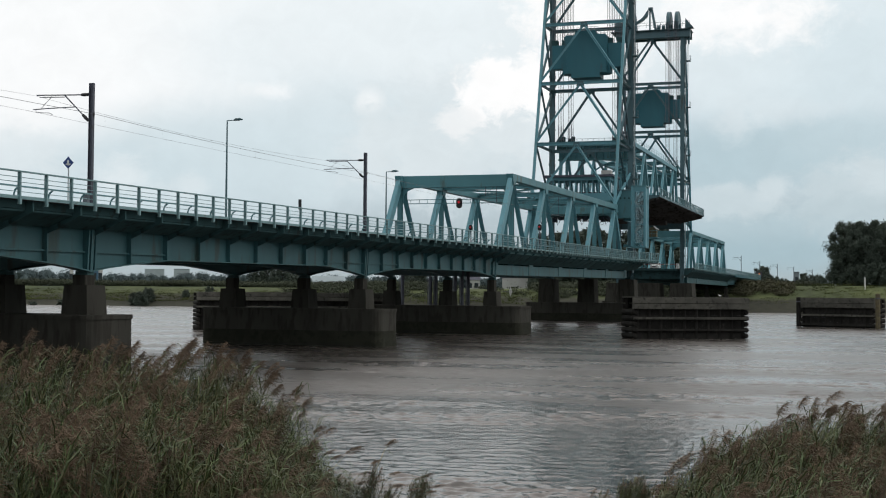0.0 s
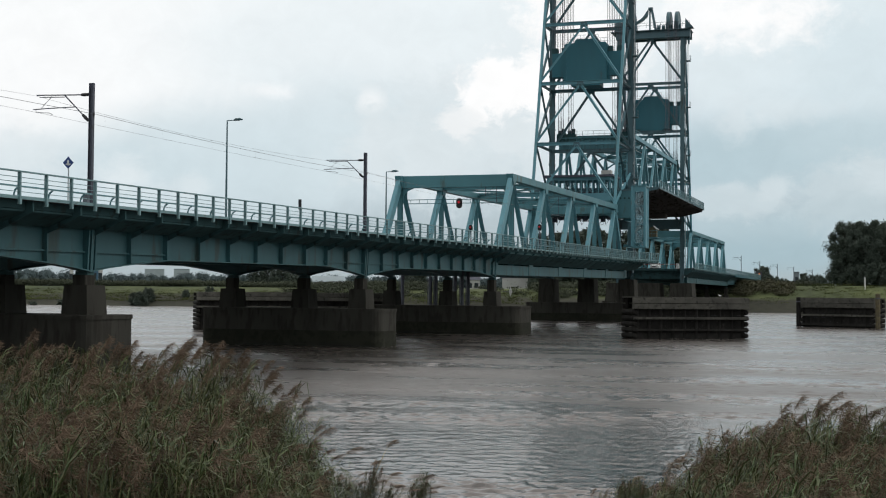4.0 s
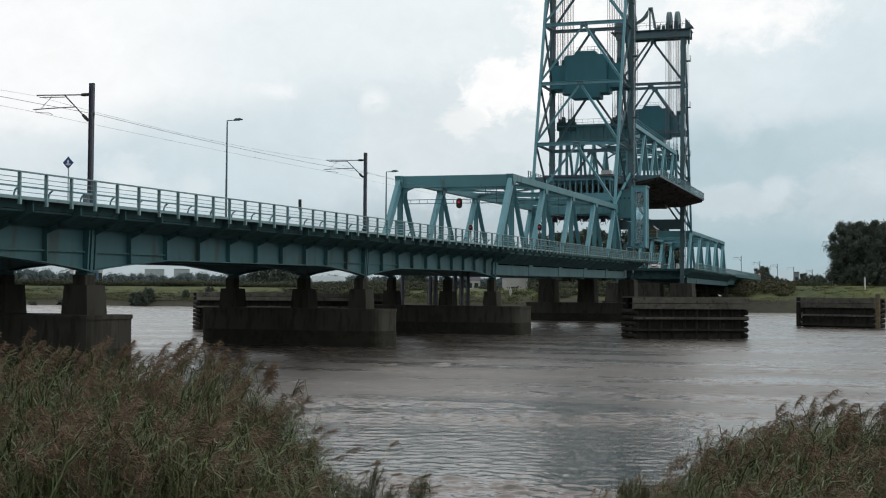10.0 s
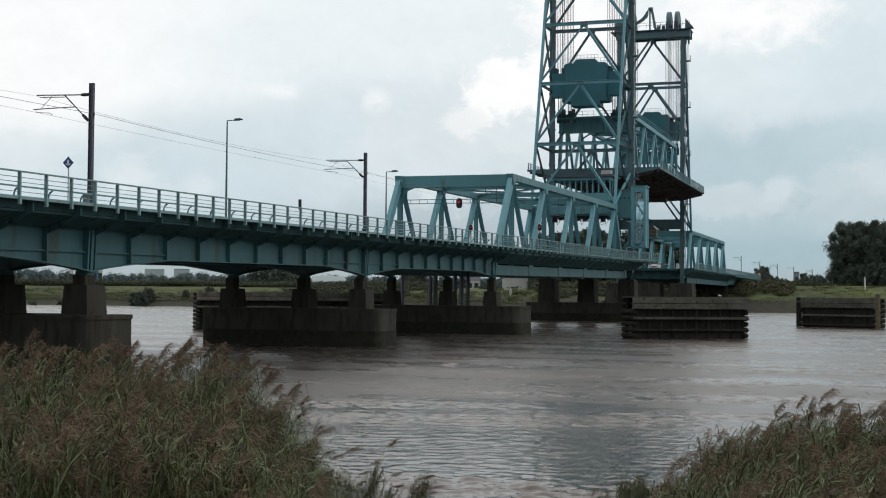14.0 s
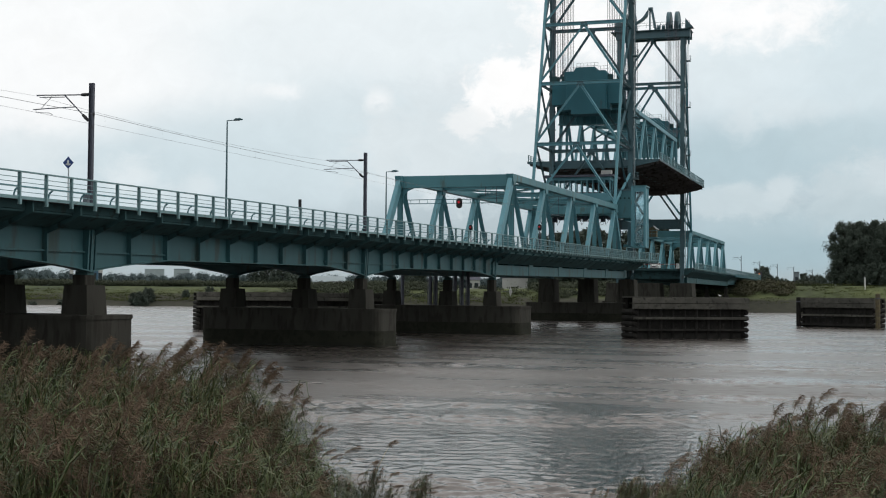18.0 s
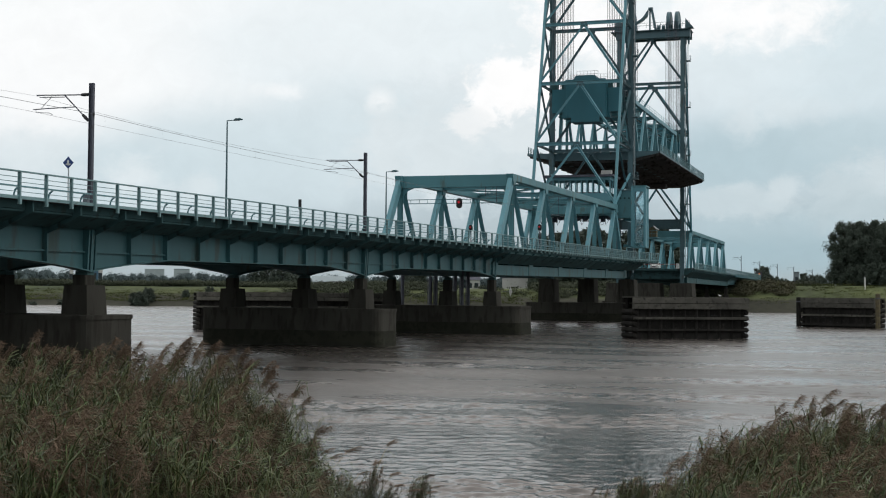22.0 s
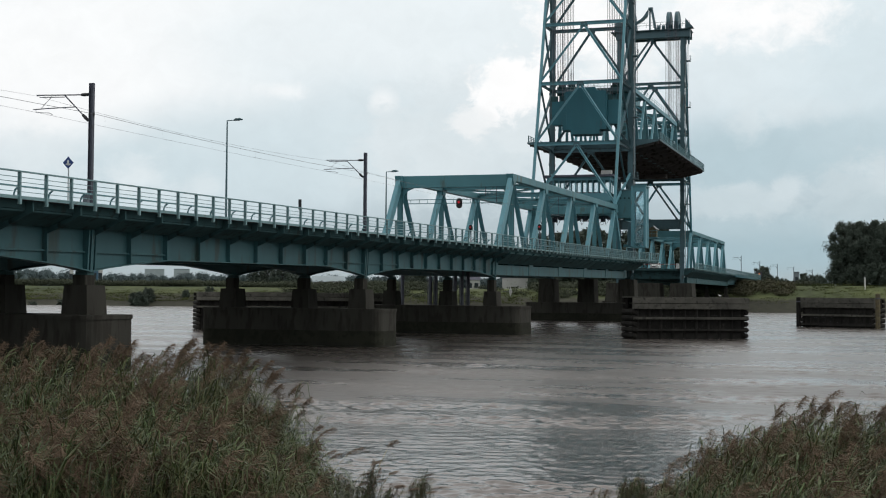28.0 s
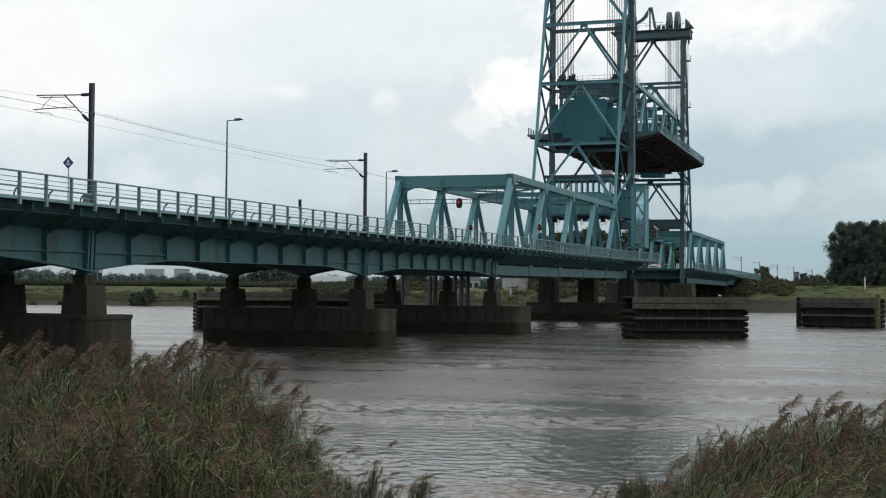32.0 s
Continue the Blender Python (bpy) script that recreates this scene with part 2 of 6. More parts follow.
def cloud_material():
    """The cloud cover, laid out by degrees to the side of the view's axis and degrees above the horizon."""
    m = bpy.data.materials.new("drifting_cloud_cover")
    m.use_nodes = True
    n, l = m.node_tree.nodes, m.node_tree.links
    n.remove(n["Principled BSDF"])
    em = n.new("ShaderNodeEmission")
    l.new(em.outputs[0], n["Material Output"].inputs[0])

    def sums(op, a, b=None, c=None):
        q = n.new("ShaderNodeMath")
        q.operation = op
        for i, v in enumerate((a, b, c)):
            if v is None:
                continue
            if isinstance(v, (int, float)):
                q.inputs[i].default_value = v
            else:
                l.new(v, q.inputs[i])
        return q.outputs[0]

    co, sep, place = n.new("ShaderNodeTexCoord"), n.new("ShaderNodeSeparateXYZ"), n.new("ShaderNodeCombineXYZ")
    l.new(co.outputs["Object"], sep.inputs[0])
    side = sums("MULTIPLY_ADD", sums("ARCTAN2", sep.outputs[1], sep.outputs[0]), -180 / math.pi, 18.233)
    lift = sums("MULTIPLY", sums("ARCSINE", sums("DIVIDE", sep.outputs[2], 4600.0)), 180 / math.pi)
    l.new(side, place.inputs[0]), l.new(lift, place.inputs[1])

    def noise_at(scale, detail, offset, rough=0.55, distort=0.0):
        q = n.new("ShaderNodeMapping")
        q.inputs["Location"].default_value = offset
        q.inputs["Scale"].default_value = (1, 1.25, 1)
        l.new(place.outputs[0], q.inputs[0])
        t = n.new("ShaderNodeTexNoise")
        t.inputs["Scale"].default_value, t.inputs["Detail"].default_value = scale, detail
        t.inputs["Roughness"].default_value, t.inputs["Distortion"].default_value = rough, distort
        l.new(q.outputs[0], t.inputs["Vector"])
        return t.outputs[0]

    broad = noise_at(0.45, 5, (3.1, 0.4, 0.2), 0.55, 0.4)
    ragged = noise_at(0.9, 9, (1.0, 2.0, 3.0), 0.64, 0.3)
    # how bright the cover is with height: blue-grey low down, neutral and bright overhead
    ramp = n.new("ShaderNodeValToRGB")
    l.new(sums("DIVIDE", lift, 40.0), ramp.inputs[0])
    e = ramp.color_ramp.elements
    e[0].position, e[0].color = 0.0, (0.395, 0.46, 0.48, 1)
    e[1].position, e[1].color = 1.0, (0.95, 0.9, 0.87, 1)
    for at, c in ((0.075, (0.47, 0.555, 0.595, 1)), (0.15, (0.55, 0.665, 0.725, 1)), (0.225, (0.7, 0.775, 0.815, 1)),
                  (0.31, (0.84, 0.905, 0.93, 1)), (0.5, (0.92, 0.89, 0.87, 1))):
        e.new(at).color = c
    cover = ramp.outputs[0]
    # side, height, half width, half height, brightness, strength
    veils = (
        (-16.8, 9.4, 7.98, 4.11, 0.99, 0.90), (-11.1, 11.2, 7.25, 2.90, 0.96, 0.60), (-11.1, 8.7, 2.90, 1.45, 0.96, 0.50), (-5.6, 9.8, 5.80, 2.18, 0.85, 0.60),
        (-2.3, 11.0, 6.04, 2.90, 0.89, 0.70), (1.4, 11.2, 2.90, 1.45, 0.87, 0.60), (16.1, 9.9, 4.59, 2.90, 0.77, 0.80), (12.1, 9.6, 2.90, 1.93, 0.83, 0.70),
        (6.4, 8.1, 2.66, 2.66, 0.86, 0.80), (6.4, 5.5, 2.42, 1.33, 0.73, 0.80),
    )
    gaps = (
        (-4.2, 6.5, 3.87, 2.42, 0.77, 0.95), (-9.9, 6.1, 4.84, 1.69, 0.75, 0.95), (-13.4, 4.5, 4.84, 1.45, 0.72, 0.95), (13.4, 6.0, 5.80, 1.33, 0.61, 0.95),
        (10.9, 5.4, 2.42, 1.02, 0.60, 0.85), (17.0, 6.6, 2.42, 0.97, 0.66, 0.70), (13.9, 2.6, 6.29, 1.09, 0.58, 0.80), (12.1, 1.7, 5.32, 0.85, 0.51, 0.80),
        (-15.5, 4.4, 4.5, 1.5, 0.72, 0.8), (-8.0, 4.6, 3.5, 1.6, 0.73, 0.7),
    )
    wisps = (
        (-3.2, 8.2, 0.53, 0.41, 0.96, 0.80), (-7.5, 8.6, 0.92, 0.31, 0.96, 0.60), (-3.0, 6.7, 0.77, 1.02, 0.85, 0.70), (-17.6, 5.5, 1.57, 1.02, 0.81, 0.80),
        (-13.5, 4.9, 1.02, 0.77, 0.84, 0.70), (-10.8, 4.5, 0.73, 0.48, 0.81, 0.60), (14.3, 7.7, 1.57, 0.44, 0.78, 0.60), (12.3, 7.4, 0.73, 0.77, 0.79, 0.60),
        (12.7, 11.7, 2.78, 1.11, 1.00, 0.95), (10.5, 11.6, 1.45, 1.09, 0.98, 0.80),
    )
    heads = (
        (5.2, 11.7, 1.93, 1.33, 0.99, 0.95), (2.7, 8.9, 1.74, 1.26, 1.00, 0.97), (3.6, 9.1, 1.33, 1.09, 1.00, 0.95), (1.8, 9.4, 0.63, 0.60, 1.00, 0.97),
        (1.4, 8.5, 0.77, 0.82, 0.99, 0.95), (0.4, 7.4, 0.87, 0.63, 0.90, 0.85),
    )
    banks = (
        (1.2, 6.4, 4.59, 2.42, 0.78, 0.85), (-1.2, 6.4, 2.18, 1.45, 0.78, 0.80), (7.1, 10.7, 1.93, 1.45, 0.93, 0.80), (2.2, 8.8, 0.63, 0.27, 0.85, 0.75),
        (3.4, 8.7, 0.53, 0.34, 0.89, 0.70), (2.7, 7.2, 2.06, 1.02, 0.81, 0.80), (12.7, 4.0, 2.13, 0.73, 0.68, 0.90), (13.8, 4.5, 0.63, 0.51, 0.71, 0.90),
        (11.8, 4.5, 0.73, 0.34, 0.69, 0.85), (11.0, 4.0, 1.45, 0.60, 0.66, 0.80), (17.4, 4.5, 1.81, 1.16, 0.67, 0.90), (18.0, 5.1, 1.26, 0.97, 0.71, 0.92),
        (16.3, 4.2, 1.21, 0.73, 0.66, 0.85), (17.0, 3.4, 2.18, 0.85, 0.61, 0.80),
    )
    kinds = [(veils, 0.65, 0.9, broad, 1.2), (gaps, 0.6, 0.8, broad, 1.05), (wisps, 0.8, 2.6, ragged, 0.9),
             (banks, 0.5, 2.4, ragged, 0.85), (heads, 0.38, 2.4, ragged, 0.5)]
    for clouds_of_kind, soft, rag, edge, cool in kinds:
        for u, v, ru, rv, shade, most in clouds_of_kind:
            q = n.new("ShaderNodeMapping")
            q.vector_type = "TEXTURE"
            q.inputs["Location"].default_value, q.inputs["Scale"].default_value = (u, v, 0), (ru, rv, 1)
            l.new(place.outputs[0], q.inputs[0])
            d = n.new("ShaderNodeVectorMath")
            d.operation = "LENGTH"
            l.new(q.outputs[0], d.inputs[0])
            dist = sums("MULTIPLY_ADD", edge, -rag, sums("ADD", d.outputs["Value"], rag * 0.5))
            fade = n.new("ShaderNodeMapRange")
            fade.interpolation_type = "SMOOTHSTEP"
            for key, val in (("From Min", 1 + soft), ("From Max", 1 - soft), ("To Min", 0.0), ("To Max", most)):
                fade.inputs[key].default_value = val
            l.new(dist, fade.inputs[0])
            x = n.new("ShaderNodeMixRGB")
            k = (1 - shade) * cool
            x.inputs[2].default_value = (shade * (1 - 0.5 * k), shade, shade * (1 + 0.22 * k), 1)
            l.new(fade.outputs[0], x.inputs[0]), l.new(cover, x.inputs[1])
            cover = x.outputs[0]
    # faint mottling over all of it
    tone = n.new("ShaderNodeHueSaturation")
    l.new(cover, tone.inputs["Color"])
    l.new(sums("MULTIPLY_ADD", noise_at(0.8, 7, (7.0, 4.0, 1.0), 0.6, 0.5), 0.12, 0.945), tone.inputs["Value"])
    l.new(tone.outputs[0], em.inputs[0])
    em.inputs[1].default_value = 1.0
    return m


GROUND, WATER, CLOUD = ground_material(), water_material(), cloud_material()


# ---- mesh helpers ----
class Shape:
    """Collects faces for one mesh."""

    def __init__(self):
        self.v, self.f = [], []

    def add(self, verts, faces):
        k = len(self.v)
        self.v += [tuple(p) for p in verts]
        self.f += [tuple(i + k for i in q) for q in faces]
        return self

    def box(self, lo, hi):
        x0, y0, z0 = lo
        x1, y1, z1 = hi
        return self.add([(x0, y0, z0), (x1, y0, z0), (x1, y1, z0), (x0, y1, z0), (x0, y0, z1), (x1, y0, z1), (x1, y1, z1), (x0, y1, z1)],
                        [(3, 2, 1, 0), (4, 5, 6, 7), (0, 1, 5, 4), (1, 2, 6, 5), (2, 3, 7, 6), (3, 0, 4, 7)])

    def prism(self, outline, axis, a, b):
        """An outline of 2D points swept from a to b along axis 'x', 'y' or 'z'."""
        def place(p, t):
            return {"x": (t, p[0], p[1]), "y": (p[0], t, p[1]), "z": (p[0], p[1], t)}[axis]
        n = len(outline)
        vs = [place(p, a) for p in outline] + [place(p, b) for p in outline]
        fs = [(i, (i + 1) % n, n + (i + 1) % n, n + i) for i in range(n)]
        return self.add(vs, fs + [tuple(reversed(range(n))), tuple(range(n, 2 * n))])

    def beam(self, p, q, w=0.4, h=0.4, section="box", up=(0, 0, 1)):
        """A member from p to q: w sideways, h upwards; section box, H or round."""
        p, q = Vector(p), Vector(q)
        d = (q - p).normalized()
        up = Vector(up)
        if abs(d.dot(up)) > 0.98:
            up = Vector((1, 0, 0))
        s = d.cross(up).normalized()
        t = s.cross(d)
        if section == "round":
            k = 8 if w > 0.15 else 5
            out = [(math.cos(2 * math.pi * i / k) * w / 2, math.sin(2 * math.pi * i / k) * w / 2) for i in range(k)]
        elif section == "H":
            a, b, g, e = w / 2, h / 2, h * 0.09, w * 0.08
            out = [(-a, -b), (a, -b), (a, -b + g), (e, -b + g), (e, b - g), (a, b - g), (a, b), (-a, b), (-a, b - g), (-e, b - g), (-e, -b + g), (-a, -b + g)]
        elif section == "U":
            a, b, g = w / 2, h / 2, min(w, h) * 0.14
            out = [(-a, -b), (a, -b), (a, b), (a - g, b), (a - g, -b + g), (-a + g, -b + g), (-a + g, b), (-a, b)]
        else:
            a, b = w / 2, h / 2
            c = min(a, b) * 0.12
            out = [(-a + c, -b), (a - c, -b), (a, -b + c), (a, b - c), (a - c, b), (-a + c, b), (-a, b - c), (-a, -b + c)]
        n = len(out)
        vs = [p + s * x + t * y for x, y in out] + [q + s * x + t * y for x, y in out]
        fs = [(i, (i + 1) % n, n + (i + 1) % n, n + i) for i in range(n)]
        return self.add(vs, fs + [tuple(reversed(range(n))), tuple(range(n, 2 * n))])

    def tube(self, points, r, sides=5):
        k = len(self.v)
        pts = [Vector(p) for p in points]
        for i, p in enumerate(pts):
            d = (pts[min(i + 1, len(pts) - 1)] - pts[max(i - 1, 0)]).normalized()
            s = d.cross(Vector((0, 0, 1)) if abs(d.z) < 0.95 else Vector((1, 0, 0))).normalized()
            t = s.cross(d)
            rr = r[i] if isinstance(r, (list, tuple)) else r
            for j in range(sides):
                a = 2 * math.pi * j / sides
                self.v.append(tuple(p + (s * math.cos(a) + t * math.sin(a)) * rr))
        for i in range(len(pts) - 1):
            for j in range(sides):
                a, b = k + i * sides + j, k + i * sides + (j + 1) % sides
                self.f.append((a, b, b + sides, a + sides))
        self.f.append(tuple(k + j for j in reversed(range(sides))))
        self.f.append(tuple(k + (len(pts) - 1) * sides + j for j in range(sides)))
        return self

    def disc(self, centre, axis, radius, thick, sides=28, hole=0.0):
        c = Vector(centre)
        a = Vector(axis).normalized()
        s = a.cross(Vector((0, 0, 1)) if abs(a.z) < 0.9 else Vector((1, 0, 0))).normalized()
        t = a.cross(s)
        k = len(self.v)
        for side in (-0.5, 0.5):
            for r in ((radius, hole) if hole else (radius,)):
                for i in range(sides):
                    an = 2 * math.pi * i / sides
                    self.v.append(tuple(c + a * thick * side + (s * math.cos(an) + t * math.sin(an)) * r))
        n = sides
        for i in range(n):
            j = (i + 1) % n
            if hole:
                self.f += [(k + i, k + j, k + 2 * n + j, k + 2 * n + i), (k + n + j, k + n + i, k + 3 * n + i, k + 3 * n + j),
                           (k + j, k + i, k + n + i, k + n + j), (k + 2 * n + i, k + 2 * n + j, k + 3 * n + j, k + 3 * n + i)]
            else:
                self.f.append((k + i, k + j, k + n + j, k + n + i))
        if not hole:
            self.f += [tuple(k + i for i in reversed(range(n))), tuple(k + n + i for i in range(n))]
        return self

    def mesh(self, name):
        me = bpy.data.meshes.new(name)
        me.from_pydata(self.v, [], self.f)
        me.update()
        return me


def part(name, shape, mat, parent, label=""):
    """One mesh object under a thing or a part; shape is a Shape or a finished mesh."""
    me = shape if isinstance(shape, bpy.types.Mesh) else shape.mesh(name)
    if not me.materials:
        me.materials.append(mat)
    ob = new(name, me)
    ob.parent = parent
    if label:
        ob["label"] = label
    return ob


def thing(name, label, category, group="", kind="", at=(0, 0, 0)):
    ob = new(name)
    ob.location = at
    ob.empty_display_size = 0.5
    return tagged(ob, label, category, group, kind)


def solid(name, shape, mat, label, category="", group="", kind=""):
    me = shape.mesh(name)
    me.materials.append(mat)
    return tagged(new(name, me), label, category, group, kind)


# ---- plan: x along the bridge, y across the river side to side, z above the water ----
DECK = 9.1            # walking level at the bridge edge
EDGE = 37.5           # near edge of the deck
NEAR, FAR = 40.0, 53.4
GIRDERS = (39.9, 44.9, 51.4)
PIERS = (22.1, 61.2, 100.6, 138.6)
TRUSS0, PANEL = 138.6, 15.22
TRUSS1 = TRUSS0 + 5 * PANEL
LOW, TOP = 6.45, 17.2
TOWER_A, TOWER_B = 220.8, 281.0
GRADE = 0.009         # the near side climbs to the tower, the far side lies level
LIFT_START, LIFT_RISE = 20.95, 10.72   # deck level of the lifted span at the start, and its rise in the shot


def climb(x):
    return -1.05 + GRADE * min(x, TRUSS1)


def river_far(y):
    return 365 - 0.1 * y


# ---- ground, water and sky ----
def ground_height(x, y):
    near = 25.6 + 0.8 * math.sin(y * 0.21)
    if x < near:
        s = near - x
        return 0.03 * s if s < 12 else min(0.36 + 0.3 * (s - 12), 2.6)
    far = river_far(y)
    if x > far:
        s = x - far
        crest = 5.8 + 1.6 * math.exp(-((y - 15) / 60) ** 2)
        if s < 24:
            z = crest * (s / 24) ** 0.8
        elif s < 34:
            z = crest
        elif s < 60:
            z = crest - 1.6 * (s - 34) / 26
        else:
            z = crest - 1.6
        return z + 0.25 * noise.noise((x * 0.05, y * 0.05, 0)) * min(1, s / 10)
    return max(-2.5, -0.25 * min(x - near, far - x))


def build_ground():
    xs = sorted(set([-4400, -2000, -800, -300, -100, -50] + list(range(-30, 40, 2)) + list(range(40, 260, 20))
                    + list(range(260, 520, 4)) + list(range(520, 700, 20)) + [760, 900, 1200, 1800, 2800, 4400]))
    ys = sorted(set([-4400, -2000, -1000, -600] + list(range(-400, -60, 20)) + list(range(-60, 120, 6)) + list(range(120, 500, 20))
                    + [560, 700, 1000, 1600, 2600, 4400]))
    s = Shape()
    s.v = [(x, y, ground_height(x, y)) for x in xs for y in ys]
    n = len(ys)
    s.f = [(i * n + j, (i + 1) * n + j, (i + 1) * n + j + 1, i * n + j + 1) for i in range(len(xs) - 1) for j in range(n - 1)]
    ob = solid("ground", s, GROUND, "grassy river banks with dark muddy edges", "ground", kind="structure")
    for p in ob.data.polygons:
        p.use_smooth = True
    return ob


def build_water():
    """The river: real ripples where it is seen from close by, flat far off."""
    rg = np.random.RandomState(4)
    xs = [20.0]
    while xs[-1] < 190:
        xs.append(xs[-1] * 1.003 + 0.0001 * (xs[-1] - 20) ** 1.3)
    xs = np.array(xs)
    X1, steps = xs[-1], 560
    low, wide = -3.0 - 0.09 * xs, 8.0 + 0.86 * xs
    gx = np.repeat(xs[:, None], steps + 1, 1)
    gy = low[:, None] + wide[:, None] * np.linspace(0, 1, steps + 1)[None, :]
    Y0, Y1, Y2, Y3 = low[0], low[-1], low[-1] + wide[-1], low[0] + wide[0]
    grain = np.maximum(np.gradient(xs), wide / steps)[:, None]
    z = np.zeros_like(gx)
    far_off = np.clip((gx - 34) / 40, 0, 1)
    for k in range(150):
        lam = 0.2 * (9.0 ** rg.rand())
        t = rg.normal(0.1, 0.75)
        swell = far_off if lam > 1.1 else 1.0
        amp = 0.0145 * swell * lam ** 0.55 / (2 * math.pi) * np.clip((lam / grain - 2.0) / 1.3, 0, 1)
        z += amp * np.sin(2 * math.pi / lam * (gx * math.cos(t) + gy * math.sin(t)) + rg.rand() * 6.28)
    # streaks of ruffled water between calm ones
    band = np.zeros_like(gx)
    for k in range(24):
        lam = 5 * (9.0 ** rg.rand())
        t = rg.normal(0.0, 0.5)
        band += np.sin(2 * math.pi / lam * (gx * math.cos(t) + gy * math.sin(t) * 0.6) + rg.rand() * 6.28)
    calm = 1 / (1 + np.exp(-(band - 0.3) * 2.0))
    rim = np.clip(np.minimum(np.minimum(gx - 20, X1 - gx) / 6, np.minimum(gy - low[:, None], (low + wide)[:, None] - gy) / 3), 0, 1)
    z *= (0.4 + 1.1 * calm) * rim
    nx, ny = gx.shape
    verts = np.stack([gx, gy, z], -1).reshape(-1, 3)
    idx = np.arange(nx * ny).reshape(nx, ny)
    quads = np.stack([idx[:-1, :-1], idx[1:, :-1], idx[1:, 1:], idx[:-1, 1:]], -1).reshape(-1, 4)
    me = bpy.data.meshes.new("water")
    n = len(verts)
    outer = [(-60, -4300), (900, -4300), (900, 4300), (-60, 4300), (20.0, Y0), (X1, Y1), (X1, Y2), (20.0, Y3)]
    v = [tuple(p) for p in verts] + [(x, y, 0.0) for x, y in outer]
    f = [tuple(q) for q in quads.tolist()] + [(n, n + 1, n + 5, n + 4), (n + 1, n + 2, n + 6, n + 5), (n + 2, n + 3, n + 7, n + 6), (n + 3, n, n + 4, n + 7)]
    me.from_pydata(v, [], f)
    me.polygons.foreach_set("use_smooth", [True] * len(me.polygons))
    me.materials.append(WATER)
    me.update()
    return tagged(new("water", me), "grey-brown rippled river water flowing past the bridge", "river", kind="structure")


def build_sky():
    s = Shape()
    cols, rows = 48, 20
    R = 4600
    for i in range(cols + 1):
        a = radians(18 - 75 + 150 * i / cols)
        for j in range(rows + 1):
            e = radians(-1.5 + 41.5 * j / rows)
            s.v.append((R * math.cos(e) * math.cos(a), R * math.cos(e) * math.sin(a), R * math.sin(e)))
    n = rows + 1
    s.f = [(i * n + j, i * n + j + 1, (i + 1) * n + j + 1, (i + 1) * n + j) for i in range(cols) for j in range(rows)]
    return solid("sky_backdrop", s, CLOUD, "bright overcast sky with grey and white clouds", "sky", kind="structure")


build_ground()
water = build_water()
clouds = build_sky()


# ---- piers in the river ----
def build_pier(x, thick=4.2, y0=37.6, y1=53.4, top=3.0, girders=GIRDERS, z=0.0, neck=4.55, seat=5.8, wide=0.78):
    """A footing wall with a tapered column under each girder; z: how far the bridge there lies off its plan level."""
    pier = thing("bridge_pier", "dark weathered concrete bridge pier standing in the river", "bridge pier", "river piers", at=(x, 0, 0))
    h = thick / 2
    c = 0.7

    def ring(k):
        """The footing's outline with rounded noses, k inside its edge."""
        pts = []
        for sx, sy, a0 in ((-1, y0, 180), (1, y0, 270), (1, y1, 0), (-1, y1, 90)):
            mx, my = sx * (h - c), sy + (c if sy == y0 else -c)
            for i in range(5):
                a = radians(a0 + 22.5 * i)
                pts.append((mx + (c - k) * math.cos(a), my + (c - k) * math.sin(a)))
        return pts

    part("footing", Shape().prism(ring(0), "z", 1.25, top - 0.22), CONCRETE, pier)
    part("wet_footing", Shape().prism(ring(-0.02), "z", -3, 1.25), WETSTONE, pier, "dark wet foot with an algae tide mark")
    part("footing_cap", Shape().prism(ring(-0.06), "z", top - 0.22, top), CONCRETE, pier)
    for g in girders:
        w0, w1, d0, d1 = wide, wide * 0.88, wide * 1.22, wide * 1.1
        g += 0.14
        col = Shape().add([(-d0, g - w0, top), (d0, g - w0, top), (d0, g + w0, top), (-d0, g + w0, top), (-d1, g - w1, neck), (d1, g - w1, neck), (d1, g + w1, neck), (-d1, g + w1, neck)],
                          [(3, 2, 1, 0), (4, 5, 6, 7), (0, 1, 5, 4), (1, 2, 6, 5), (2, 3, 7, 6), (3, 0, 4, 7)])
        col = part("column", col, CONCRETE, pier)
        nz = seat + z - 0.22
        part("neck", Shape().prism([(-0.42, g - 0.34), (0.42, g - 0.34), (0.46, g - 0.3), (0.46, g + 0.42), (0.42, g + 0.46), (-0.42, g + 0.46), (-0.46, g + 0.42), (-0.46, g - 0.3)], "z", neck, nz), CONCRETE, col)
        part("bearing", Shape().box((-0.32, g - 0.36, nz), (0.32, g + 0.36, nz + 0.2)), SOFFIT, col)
    return pier


for bx in PIERS:
    build_pier(bx, z=climb(bx), y0=38.15 if bx < 70 else 37.6 if bx < 110 else 36.3, thick=5.6 if bx > 110 else 4.2)


# ---- railing and guard rail along the deck ----
def railing_post():
    s = Shape()
    s.beam((0, 0, -0.34), (0, 0, 1.15), 0.09, 0.16, "H", up=(0, 1, 0))
    s.box((-0.07, -0.1, -0.34), (0.07, 0.02, 0.0))
    m = s.mesh("post")
    m.materials.append(RAILPAINT)
    return m


POST = railing_post()


